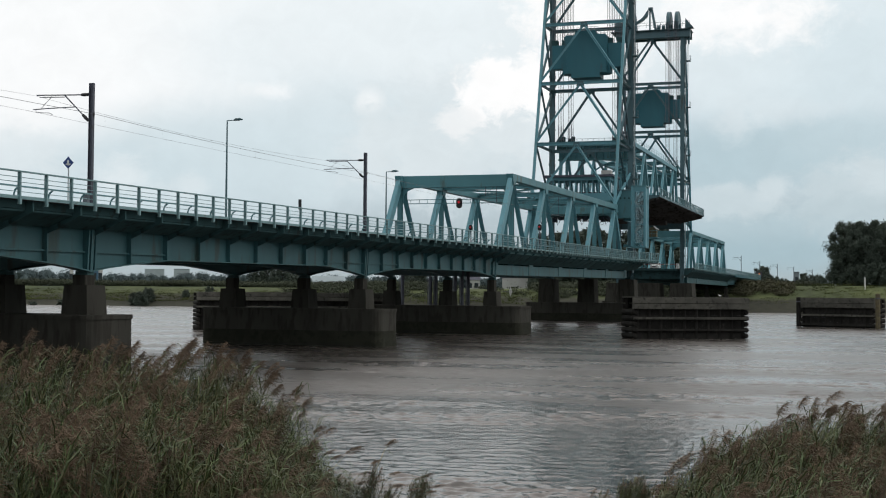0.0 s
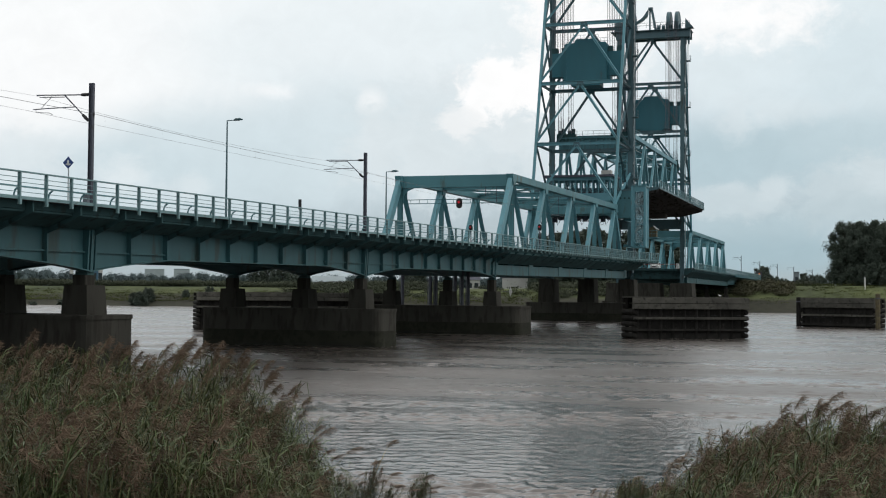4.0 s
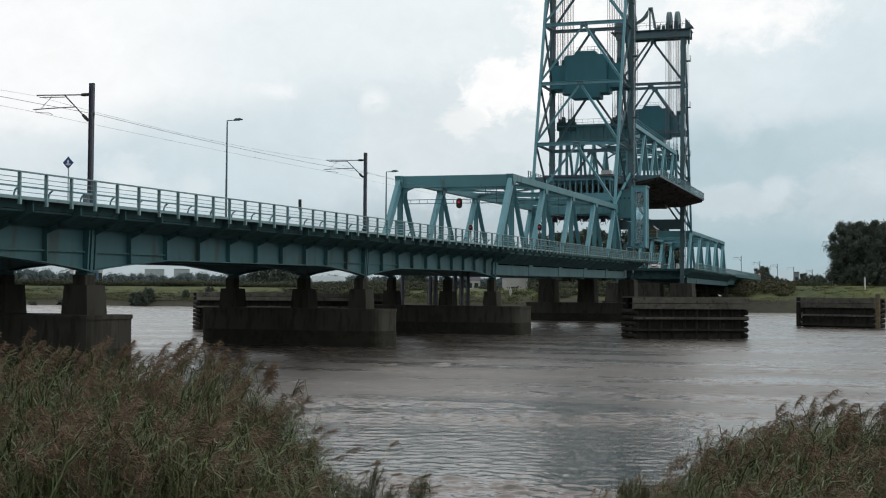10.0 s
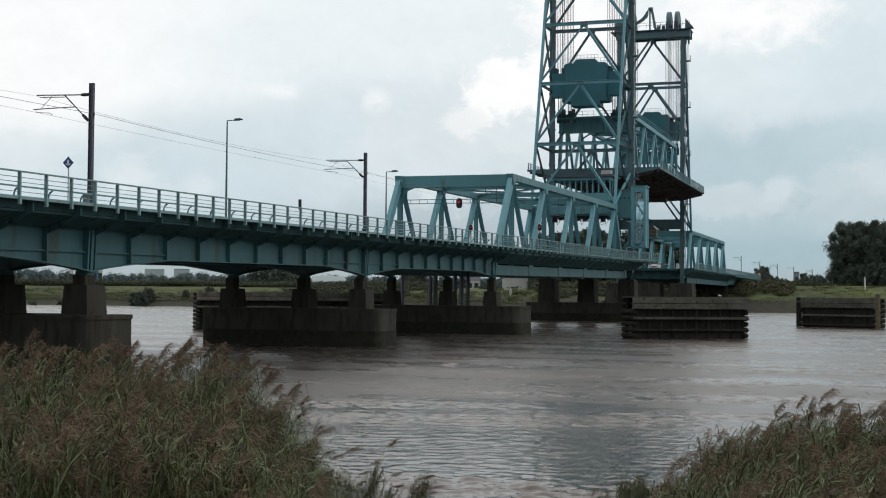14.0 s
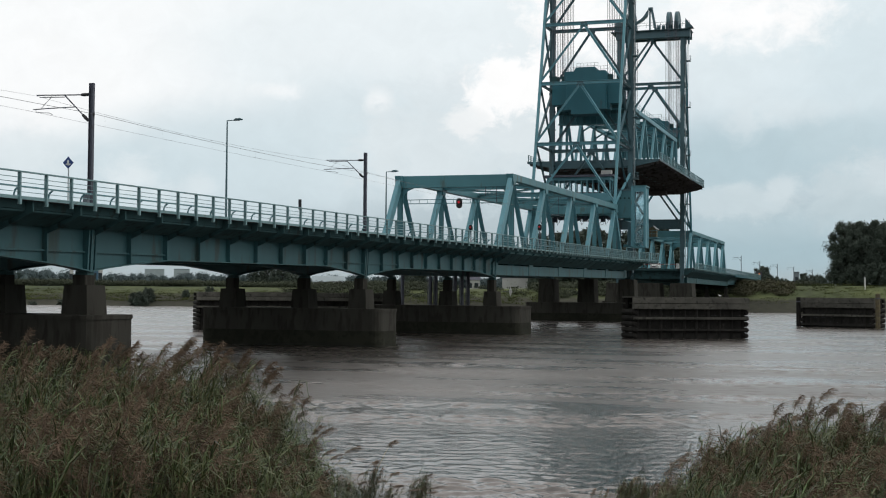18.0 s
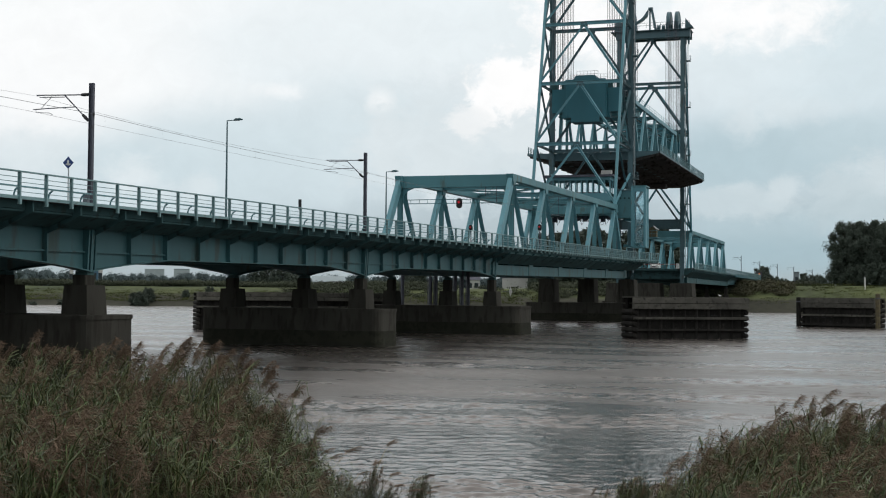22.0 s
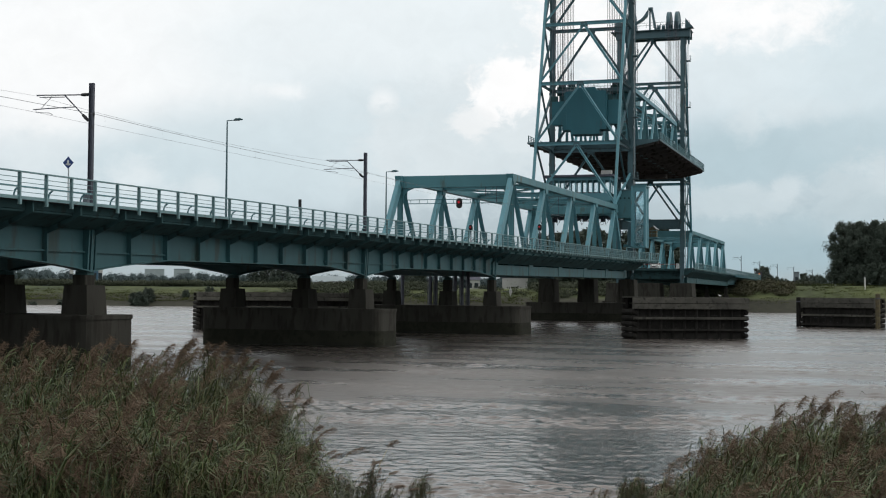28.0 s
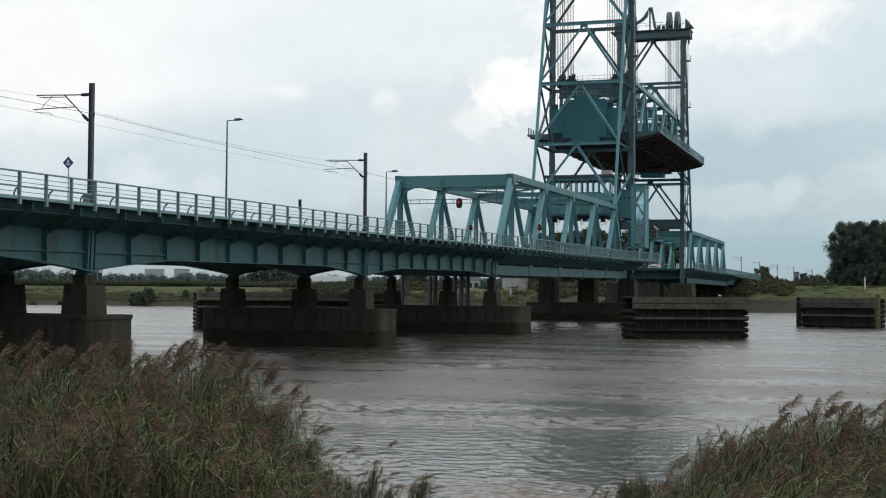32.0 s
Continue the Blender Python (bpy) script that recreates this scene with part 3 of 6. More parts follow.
def build_railing(x0, x1, y, z=None, step=2.05, tilt=GRADE):
    """A railing from x0 to x1; tilt: rise per metre."""
    z = DECK + climb(x0) if z is None else z
    r = thing("railing", "pale green steel bridge railing with posts and thin rails", "railing", "bridge railings", at=(x0, y, z))
    n = max(1, round((x1 - x0) / step))
    L = x1 - x0
    for i in range(n):
        p = part("post", POST, RAILPAINT, r)
        p.location = ((i + 0.5) * L / n, 0, tilt * (i + 0.5) * L / n)
    part("top_rail", Shape().beam((0, 0, 1.17), (L, 0, 1.17 + tilt * L), 0.12, 0.07), RAILPAINT, r)
    for k, zz in enumerate((0.9, 0.68, 0.46, 0.24)):
        part("rail", Shape().beam((0, 0, zz), (L, 0, zz + tilt * L), 0.035, 0.035, "round"), RAILPAINT, r)
    part("kerb_plate", Shape().beam((0, 0.05, -0.02), (L, 0.05, -0.02 + tilt * L), 0.08, 0.16), RAILPAINT, r)
    return r


def build_guard_rail(x0, x1, y, step=2.75):
    g = thing("guard_rail", "low steel guard rail on curved posts", "guard rail", "guard rails", at=(x0, y, DECK + climb(x0)))
    g.rotation_euler = (0, -math.atan(GRADE), 0)
    L = x1 - x0
    n = max(1, round(L / step))
    me = Shape().tube([(0, 0.28, 0), (0, 0.26, 0.3), (0, 0.18, 0.52), (0, 0.05, 0.62), (0, -0.02, 0.66)], 0.05, 5).mesh("curved_post")
    me.materials.append(TEAL)
    for i in range(n):
        p = part("curved_post", me, TEAL, g)
        p.location = ((i + 0.5) * L / n, 0, 0)
    part("rail", Shape().beam((0, -0.03, 0.68), (L, -0.03, 0.68), 0.085, 0.085, "round"), TEAL, g)
    return g


# ---- plate girder approach spans ----
def build_span(x0, x1):
    L = x1 - x0
    span = thing("girder_span", "teal steel plate girder bridge span with haunches over the piers", "bridge span", "approach spans", at=(x0, 0, climb(x0)))
    span.rotation_euler = (0, -math.atan(GRADE), 0)
    top, base, deep, hl = 8.35, 6.52, 5.8, 8.2
    n = 24
    prof = []
    for i in range(n + 1):
        x = L * i / n
        d = min(x, L - x)
        prof.append((x, base if d > hl else deep + (base - deep) * (d / hl) ** 0.75))
    for k, g in enumerate(GIRDERS):
        s = Shape()
        s.prism(prof + [(L, top), (0, top)], "y", g - 0.02, g + 0.02)
        web = part("girder_web", s, GIRDER, span)
        fl = Shape().prism([(x, z - 0.06) for x, z in prof] + [(x, z) for x, z in reversed(prof)], "y", g - 0.32, g + 0.32)
        part("bottom_flange", fl, GIRDER, web)
        part("top_flange", Shape().box((0, g - 0.35, top), (L, g + 0.35, top + 0.06)), GIRDER, web)
        if k == 0:
            m = max(2, round(L / 4.0))
            for i in range(1, m):
                x = L * i / m
                zb = deep + (base - deep) * min(1, min(x, L - x) / hl) ** 0.75
                part("stiffener", Shape().box((x - 0.06, g - 0.3, zb), (x + 0.06, g - 0.02, top)), GIRDER, web)
            for a, b in ((0.1, hl), (L - hl, L - 0.1)):
                part("lower_stiffener", Shape().box((a, g - 0.16, 6.75), (b, g - 0.02, 6.83)), GIRDER, web)
            for x in (0.06, 0.34, L - 0.34, L - 0.06):
                e = Shape().add([(x - 0.06, g - 0.42, top), (x + 0.06, g - 0.42, top), (x + 0.06, g - 0.02, top), (x - 0.06, g - 0.02, top),
                                 (x - 0.06, g - 0.3, deep), (x + 0.06, g - 0.3, deep), (x + 0.06, g - 0.02, deep), (x - 0.06, g - 0.02, deep)],
                                [(0, 1, 2, 3), (7, 6, 5, 4), (4, 5, 1, 0), (5, 6, 2, 1), (6, 7, 3, 2), (7, 4, 0, 3)])
                part("bearing_stiffener", e, GIRDER, web)
    part("deck_slab", Shape().box((0.01, EDGE + 0.6, 8.72), (L - 0.01, 56.8, 9.0)), SOFFIT, span)
    part("roadway", Shape().box((0.01, 45.4, 9.0), (L - 0.01, 53.6, 9.1)), ASPHALT, span)
    part("footway", Shape().box((0.01, EDGE + 0.08, 9.0), (L - 0.01, 39.3, DECK)), ASPHALT, span)
    part("edge_beam", Shape().box((0.01, EDGE + 0.6, 8.62), (L - 0.01, EDGE + 0.7, 8.72)), SOFFIT, span)
    for ry in (41.9, 43.4):
        part("rail", Shape().beam((0, ry, 9.12), (L, ry, 9.12), 0.08, 0.2, "H"), MAST, span)
    # sloping plate added so the overhang reads as one dark band of shade
    part("added_shade_plate", Shape().add([(0.02, EDGE + 0.62, 8.5), (L - 0.02, EDGE + 0.62, 8.5), (L - 0.02, GIRDERS[0] - 0.36, 7.95), (0.02, GIRDERS[0] - 0.36, 7.95),
                                      (0.02, EDGE + 0.62, 8.6), (L - 0.02, EDGE + 0.62, 8.6), (L - 0.02, GIRDERS[0] - 0.36, 8.3), (0.02, GIRDERS[0] - 0.36, 8.3)],
                                     [(3, 2, 1, 0), (4, 5, 6, 7), (0, 1, 5, 4), (1, 2, 6, 5), (2, 3, 7, 6), (3, 0, 4, 7)]), SOFFIT, span)
    nb = max(3, round(L / 4.0))
    br = Shape().add([(-0.05, EDGE + 0.2, 8.98), (0.05, EDGE + 0.2, 8.98), (0.05, EDGE + 0.2, 8.5), (-0.05, EDGE + 0.2, 8.5),
                      (-0.05, GIRDERS[0] - 0.03, 8.7), (0.05, GIRDERS[0] - 0.03, 8.7), (0.05, GIRDERS[0] - 0.03, 7.5), (-0.05, GIRDERS[0] - 0.03, 7.5)],
                     [(0, 1, 2, 3), (7, 6, 5, 4), (0, 4, 5, 1), (1, 5, 6, 2), (2, 6, 7, 3), (3, 7, 4, 0)]).mesh("bracket")
    br.materials.append(SOFFIT)
    cr = Shape().beam((0, 40.0, 8.2), (0, 51.3, 8.2), 0.3, 1.0, "H").mesh("cross_beam")
    cr.materials.append(SOFFIT)
    for i in range(nb):
        b = part("bracket", br, SOFFIT, span)
        b.location = (i * L / nb + (0.2 if i == 0 else 0), 0, 0)
        c = part("cross_beam", cr, SOFFIT, span)
        c.location = (i * L / nb + (0.2 if i == 0 else 0), 0, 0)
    return span


ALL = (-19.0,) + PIERS
for a, b in zip(ALL, ALL[1:]):
    build_span(a, b)
    build_railing(a + 0.02, b - 0.02, EDGE)
    build_railing(a + 0.02, b - 0.02, 56.8)
    build_guard_rail(a, b, 39.2)


# ---- truss spans ----
def build_truss(x0, group, deck_to=None, tilt=0.0, deck_from=0.0):
    sp = thing("truss_span", "teal steel truss bridge span with open portal frames", "truss bridge", group, at=(x0, 0, climb(x0)))
    sp.rotation_euler = (0, -math.atan(tilt), 0)
    L = 5 * PANEL
    H = PANEL / 2
    for y, inner in ((NEAR, 1), (FAR, -1)):
        tc = part("top_chord", Shape().beam((H - 0.35, y, TOP), (L - H + 0.35, y, TOP), 0.75, 0.8), TEAL, sp)
        part("bottom_chord", Shape().beam((0, y, LOW + 0.2), (L, y, LOW + 0.2), 0.6, 1.15), GIRDER, sp)
        for k in range(5):
            xt = H + k * PANEL
            heavy = 1.05 if k == 0 else 0.9
            part("diagonal", Shape().beam((xt - H, y, LOW + 0.2), (xt - 0.25, y, TOP - 0.3), 0.5, heavy, "box"), TEAL_LIGHT, sp)
            last = k == 4
            part("diagonal", Shape().beam((xt + 0.25, y, TOP - 0.3), (xt + H, y, LOW + 0.2), 0.45, 0.8 if last else 0.4, "box" if last else "H"), TEAL_LIGHT, sp)
            part("vertical", Shape().beam((xt, y, LOW + 0.2), (xt, y, TOP - 0.3), 0.5, 0.62 if k == 0 else 0.52, "H"), TEAL, sp)
            g = part("gusset_plate", Shape().prism([(xt - 0.85, TOP + 0.38), (xt + 0.85, TOP + 0.38), (xt + 0.55, TOP - 0.85), (xt - 0.55, TOP - 0.85)], "y", y - 0.385, y + 0.385), TEAL, tc)
        for k in range(6):
            xb = k * PANEL
            part("base_gusset", Shape().prism([(xb - 1.2, LOW - 0.3), (xb + 1.2, LOW - 0.3), (xb + 0.9, LOW + 1.0), (xb, LOW + 1.3), (xb - 0.9, LOW + 1.0)], "y", y - 0.36, y + 0.36), GIRDER, sp)
    for k in range(5):
        xt = H + k * PANEL
        deep = 1.4 if k in (0, 4) else 0.6
        part("portal_beam" if k in (0, 4) else "top_strut", Shape().beam((xt, NEAR + 0.3, TOP - deep / 2 + 0.38), (xt, FAR - 0.3, TOP - deep / 2 + 0.38), 0.5, deep, "box" if k in (0, 4) else "H"), TEAL, sp)
        if k in (0, 4):
            for y, o in ((NEAR + 0.3, 1), (FAR - 0.3, -1)):
                zt = TOP + 0.38 - deep
                part("knee_plate", Shape().prism([(y, zt + 0.05), (y, zt - 1.3), (y + o * 0.25, zt - 0.75), (y + o * 0.7, zt - 0.3), (y + o * 1.5, zt + 0.05)], "x", xt - 0.06, xt + 0.06), TEAL, sp)
        if k < 4:
            for a, b in ((NEAR, FAR), (FAR, NEAR)):
                part("top_lateral", Shape().beam((xt + 0.4, a + (0.4 if a < b else -0.4), TOP - 0.1), (xt + PANEL - 0.4, b - (0.4 if a < b else -0.4), TOP - 0.1), 0.2, 0.24, "H"), TEAL, sp)
    a, b = deck_from, deck_to if deck_to else L
    part("deck_slab", Shape().box((a, EDGE + 0.6, 8.62), (b, 56.8, 9.0)), SOFFIT, sp)
    part("roadway", Shape().box((a, 45.4, 9.0), (b, 53.4, 9.1)), ASPHALT, sp)
    part("edge_beam", Shape().box((a, EDGE + 0.6, 8.45), (b, EDGE + 0.7, 8.62)), SOFFIT, sp)
    part("footway", Shape().box((a, EDGE + 0.08, 9.0), (b, NEAR - 0.5, 9.1)), ASPHALT, sp)
    # added sloping soffit that stands in for the shadow under the footway
    part("added_shade_soffit", Shape().add([(a, EDGE + 0.5, 8.42), (b, EDGE + 0.5, 8.42), (b, NEAR - 0.33, 7.35), (a, NEAR - 0.33, 7.35),
                                           (a, EDGE + 0.5, 8.6), (b, EDGE + 0.5, 8.6), (b, NEAR - 0.33, 8.4), (a, NEAR - 0.33, 8.4)],
                                          [(3, 2, 1, 0), (4, 5, 6, 7), (0, 1, 5, 4), (1, 2, 6, 5), (2, 3, 7, 6), (3, 0, 4, 7)]), SOFFIT, sp)
    n = round((b - a) / (PANEL / 4))
    br = Shape().add([(-0.05, EDGE + 0.1, 8.62), (0.05, EDGE + 0.1, 8.62), (0.05, EDGE + 0.1, 8.58), (-0.05, EDGE + 0.1, 8.58),
                      (-0.05, 39.7, 8.62), (0.05, 39.7, 8.62), (0.05, 39.7, 7.37), (-0.05, 39.7, 7.37)],
                     [(0, 1, 2, 3), (7, 6, 5, 4), (0, 4, 5, 1), (1, 5, 6, 2), (2, 6, 7, 3), (3, 7, 4, 0)]).mesh("bracket")
    br.materials.append(SOFFIT)
    fb = Shape().beam((0, NEAR + 0.2, 7.7), (0, FAR - 0.2, 7.7), 0.4, 1.7, "H").mesh("floor_beam")
    fb.materials.append(SOFFIT)
    for i in range(n):
        x = a + (i + 0.5) * (b - a) / n
        part("bracket", br, SOFFIT, sp).location = (x, 0, 0)
        part("floor_beam", fb, SOFFIT, sp).location = (x, 0, 0)
    return sp


def lattice_railing(x0, x1, y, z=None, tilt=GRADE):
    """The denser railing with crossed bars on the truss spans."""
    r = build_railing(x0, x1, y, z=z, step=1.37, tilt=tilt)
    r["label"] = "pale green steel railing with crossed lattice bars"
    L = x1 - x0
    n = round(L / 1.37)
    m = Shape()
    m.beam((0, 0, 0.15), (L / n, 0, 1.1), 0.03, 0.05)
    m.beam((0, 0, 1.1), (L / n, 0, 0.15), 0.03, 0.05)
    me = m.mesh("crossed_bars")
    me.materials.append(RAILPAINT)
    for i in range(n):
        part("crossed_bars", me, RAILPAINT, r).location = (i * L / n, 0.02, tilt * i * L / n)
    return r


build_truss(TRUSS0, "truss spans", deck_to=83.2, tilt=GRADE)
build_railing(TRUSS0 + 0.02, 157.0, EDGE)
lattice_railing(157.04, 206.0, EDGE)
flare = lattice_railing(206.04, 222.0, EDGE)
flare.rotation_euler = (0, 0, -math.atan(2.1 / 15.9))
part("flared_footway", Shape().prism([(0, 0.05), (15.96, 0.05), (15.96, 2.2)], "z", -0.35, -0.1), SOFFIT, flare)
build_railing(TRUSS0 + 0.02, TRUSS0 + 80, 56.8)
build_guard_rail(TRUSS0, TRUSS0 + 74, 39.0)
FAR_START = TOWER_B + 5.9
FAR_END = FAR_START + 5 * PANEL
build_truss(FAR_START, "truss spans", deck_from=-5.6)
for ry in (EDGE, 56.8):
    build_railing(TOWER_B + 0.5, FAR_END, ry, tilt=0.0)


# ---- lift towers ----
LEVELS = (18.4, 28.5, 38.7, 48.9, 58.6)


def build_tower(x, back, name_label):
    """back: -1 where the raking legs stand on the lower x side, +1 on the other."""
    tw = thing("lift_tower", name_label, "lift bridge tower", "lift towers", at=(x, 0, 0))
    topz = 58.4

    def rake(z):
        return back * (13.7 - 0.255 * (z - 18.4))
    for y in (NEAR, FAR):
        leg = part("main_leg", Shape().beam((0, y, 2.9), (0, y, topz), 0.8, 0.9, "H", up=(1, 0, 0)), TOWER, tw)
        for z in range(8, 57, 3):
            part("batten", Shape().box((-0.43, y - 0.48, z), (0.43, y + 0.48, z + 0.4)), TOWER, leg)
        part("raking_leg", Shape().beam((rake(18.2), y, 18.2), (rake(topz), y, topz), 0.42, 0.42), TEAL_LIGHT, tw)
        for i, z in enumerate(LEVELS):
            if i:
                part("side_strut", Shape().beam((0, y, z), (rake(z), y, z), 0.35, 0.35, "H"), TOWER, tw)
                part("side_brace", Shape().beam((rake(LEVELS[i - 1]), y, LEVELS[i - 1]), (0, y, 24.6 if i == 1 else z), 0.3, 0.34, "H"), TEAL_LIGHT if i == 1 else TOWER, tw)
                part("side_brace", Shape().beam((0, y, LEVELS[i - 1] + 0.4), (rake(z), y, z), 0.26, 0.3, "H"), TOWER, tw)
    mid = (NEAR + FAR) / 2
    for i, z in enumerate(LEVELS):
        for plane in (0, 1):
            xx = 0 if plane == 0 else rake(z)
            if i < 4 and (i or plane == 0):
                part("cross_strut", Shape().beam((xx, NEAR, z), (xx, FAR, z), 0.4, 0.55, "H"), TOWER if plane == 0 else TEAL_LIGHT, tw)
            if i:
                zb = LEVELS[i - 1]
                xb = 0 if plane == 0 else rake(zb)
                for y in (NEAR, FAR):
                    part("cross_brace", Shape().beam((xb, y, zb + 0.3), (xx, mid, z - 0.2), 0.3, 0.36, "H"), TOWER if plane == 0 else TEAL_LIGHT, tw)
                part("centre_gusset", Shape().prism([(mid - 0.65, z - 0.6), (mid + 0.65, z - 0.6), (mid + 0.45, z + 0.2), (mid - 0.45, z + 0.2)], "x", xx - 0.12, xx + 0.12), TOWER, tw)
    # portal braces below the first level, over the roadway
    part("portal_strut", Shape().beam((0, NEAR, 19.4), (0, FAR, 19.4), 0.6, 1.6, "H"), TOWER, tw)
    # head: beam, walkway, sheaves and machinery
    head = part("head_beam", Shape().beam((0, NEAR - 1.6, topz + 0.8), (0, FAR + 0.5, topz + 0.8), 1.5, 1.6, "box"), TOWER, tw)
    part("head_beam", Shape().beam((back * 2.6, NEAR - 1.6, topz + 0.7), (back * 2.6, FAR + 0.5, topz + 0.7), 0.8, 1.4, "H"), TOWER, tw)
    for y in (NEAR + 1.2, NEAR + 2.9, FAR - 2.9, FAR - 1.2):
        sh = part("sheave", Shape().disc((back * 1.0, y, topz + 3.4), (0, 1, 0), 2.15, 0.62, 32), TOWER, tw)
        part("sheave_rim", Shape().disc((back * 1.0, y, topz + 3.4), (0, 1, 0), 2.35, 0.72, 32, hole=1.95), TOWER, sh)
        part("sheave_bearing", Shape().box((back * 1.0 - 0.6, y - 0.7, topz + 2.0), (back * 1.0 + 0.6, y + 0.7, topz + 2.9)), TOWER, sh)
    hr = part("top_walkway", Shape().box((min(-1.4, back * 4), NEAR - 1.7, topz + 1.6), (max(1.4, back * 4), FAR + 1.7, topz + 1.7)), TOWER, tw)
    for i in range(12):
        y = NEAR - 1.6 + i * (FAR - NEAR + 3.2) / 11
        part("handrail_post", Shape().beam((-back * 1.4, y, topz + 2.1), (-back * 1.4, y, topz + 3.2), 0.07, 0.07), TOWER, hr)
    for z in (2.65, 3.2):
        part("handrail", Shape().beam((-back * 1.4, NEAR - 1.6, topz + z), (-back * 1.4, FAR + 1.6, topz + z), 0.06, 0.06), TOWER, hr)
    # machinery, jib and end hood on the head
    part("machine_cover", Shape().prism([(51.2, topz + 1.7), (54.2, topz + 1.7), (54.2, topz + 3.6), (53.4, topz + 4.1), (52.0, topz + 3.0)], "x", -0.9, 0.9), TOWER, tw)
    part("jib_post", Shape().beam((0, 46.9, topz + 1.7), (0, 46.9, topz + 6.4), 0.3, 0.3), TOWER, tw)
    part("jib_brace", Shape().beam((0, 45.6, topz + 1.7), (0, 46.5, topz + 6.2), 0.5, 0.42), TOWER, tw)
    part("jib_head", Shape().box((-0.4, 46.3, topz + 6.2), (0.4, 47.2, topz + 6.7)), TOWER, tw)
    part("jib_hood", Shape().prism([(51.0, topz + 3.3), (49.7, topz + 3.7), (48.4, topz + 4.6), (47.2, topz + 6.3), (47.4, topz + 4.9), (48.5, topz + 3.9), (49.8, topz + 3.3)], "x", -0.5, 0.5), TOWER, tw)
    for y in (45.0, 44.0):
        part("winch", Shape().disc((0, y, topz + 2.3), (0, 1, 0), 0.55, 0.6, 14), TOWER, tw)
    part("end_hood", Shape().prism([(NEAR - 2.3, topz + 1.9), (NEAR - 0.6, topz + 1.9), (NEAR - 0.7, topz + 3.9)], "x", -1.0, 1.0), TOWER, tw)
    for y in (NEAR - 0.7, NEAR - 1.3):
        part("end_bracket", Shape().beam((0, y, topz - 1.4), (0, y, topz + 0.2), 0.3, 0.3), TOWER, tw)
    # ladder on the near leg
    ld = part("ladder", Shape().beam((back * 0.9, NEAR - 0.95, 9), (back * 0.9, NEAR - 0.95, topz), 0.06, 0.06).beam((back * 1.4, NEAR - 0.95, 9), (back * 1.4, NEAR - 0.95, topz), 0.06, 0.06), TOWER, tw)
    s = Shape()
    for i in range(int((topz - 9) / 0.6)):
        s.beam((back * 0.9, NEAR - 0.95, 9.3 + i * 0.6), (back * 1.4, NEAR - 0.95, 9.3 + i * 0.6), 0.04, 0.04)
    part("rungs", s, TOWER, ld)
    for z in (23.4, 33.6, 43.8, 53.6):
        lp = part("landing", Shape().box((min(0.5, back * 2.2), NEAR - 1.45, z), (max(-0.5, back * 2.2), NEAR - 0.5, z + 0.08)), TOWER, tw)
        for x2 in (back * 0.55, back * 1.35, back * 2.15):
            part("landing_post", Shape().beam((x2, NEAR - 1.41, z + 0.08), (x2, NEAR - 1.41, z + 1.15), 0.05, 0.05), TOWER, lp)
        for zz in (0.6, 1.15):
            part("landing_rail", Shape().beam((back * 0.55, NEAR - 1.41, z + zz), (back * 2.15, NEAR - 1.41, z + zz), 0.05, 0.05), TOWER, lp)
    part("conduit", Shape().tube([(back * 0.2, NEAR - 0.62, 10.0), (back * 0.2, NEAR - 0.62, topz)], 0.07, 6), GALV, tw)
    # fixed upper lengths of the hoisting ropes
    s_lo = LIFT_START + 9.3 + LIFT_RISE
    for y in (NEAR + 1.2, NEAR + 2.9, FAR - 2.9, FAR - 1.2):
        for dx, zlo in ((-back * 1.3, s_lo), (back * 3.2, 46.0)):
            s = Shape()
            for k in range(4):
                s.beam((dx, y - 0.42 + 0.28 * k, zlo), (dx, y - 0.42 + 0.28 * k, topz + 3.2), 0.085, 0.085, "round")
            part("hoisting_rope", s, ROPE, tw)
    return tw


build_tower(TOWER_A, -1, "tall teal lattice steel lift tower on the near river pier")
build_tower(TOWER_B, 1, "tall teal lattice steel lift tower on the far river pier")
for x, broad in ((TOWER_A - 1.2, 1.45), (TOWER_B + 1.8, 2.5)):
    build_pier(x, thick=9.0, y0=36.0, y1=56.5, girders=(40.0, 46.7, 53.4), z=climb(x), neck=6.85, seat=6.3, wide=broad)
build_pier(FAR_END, z=climb(FAR_END))


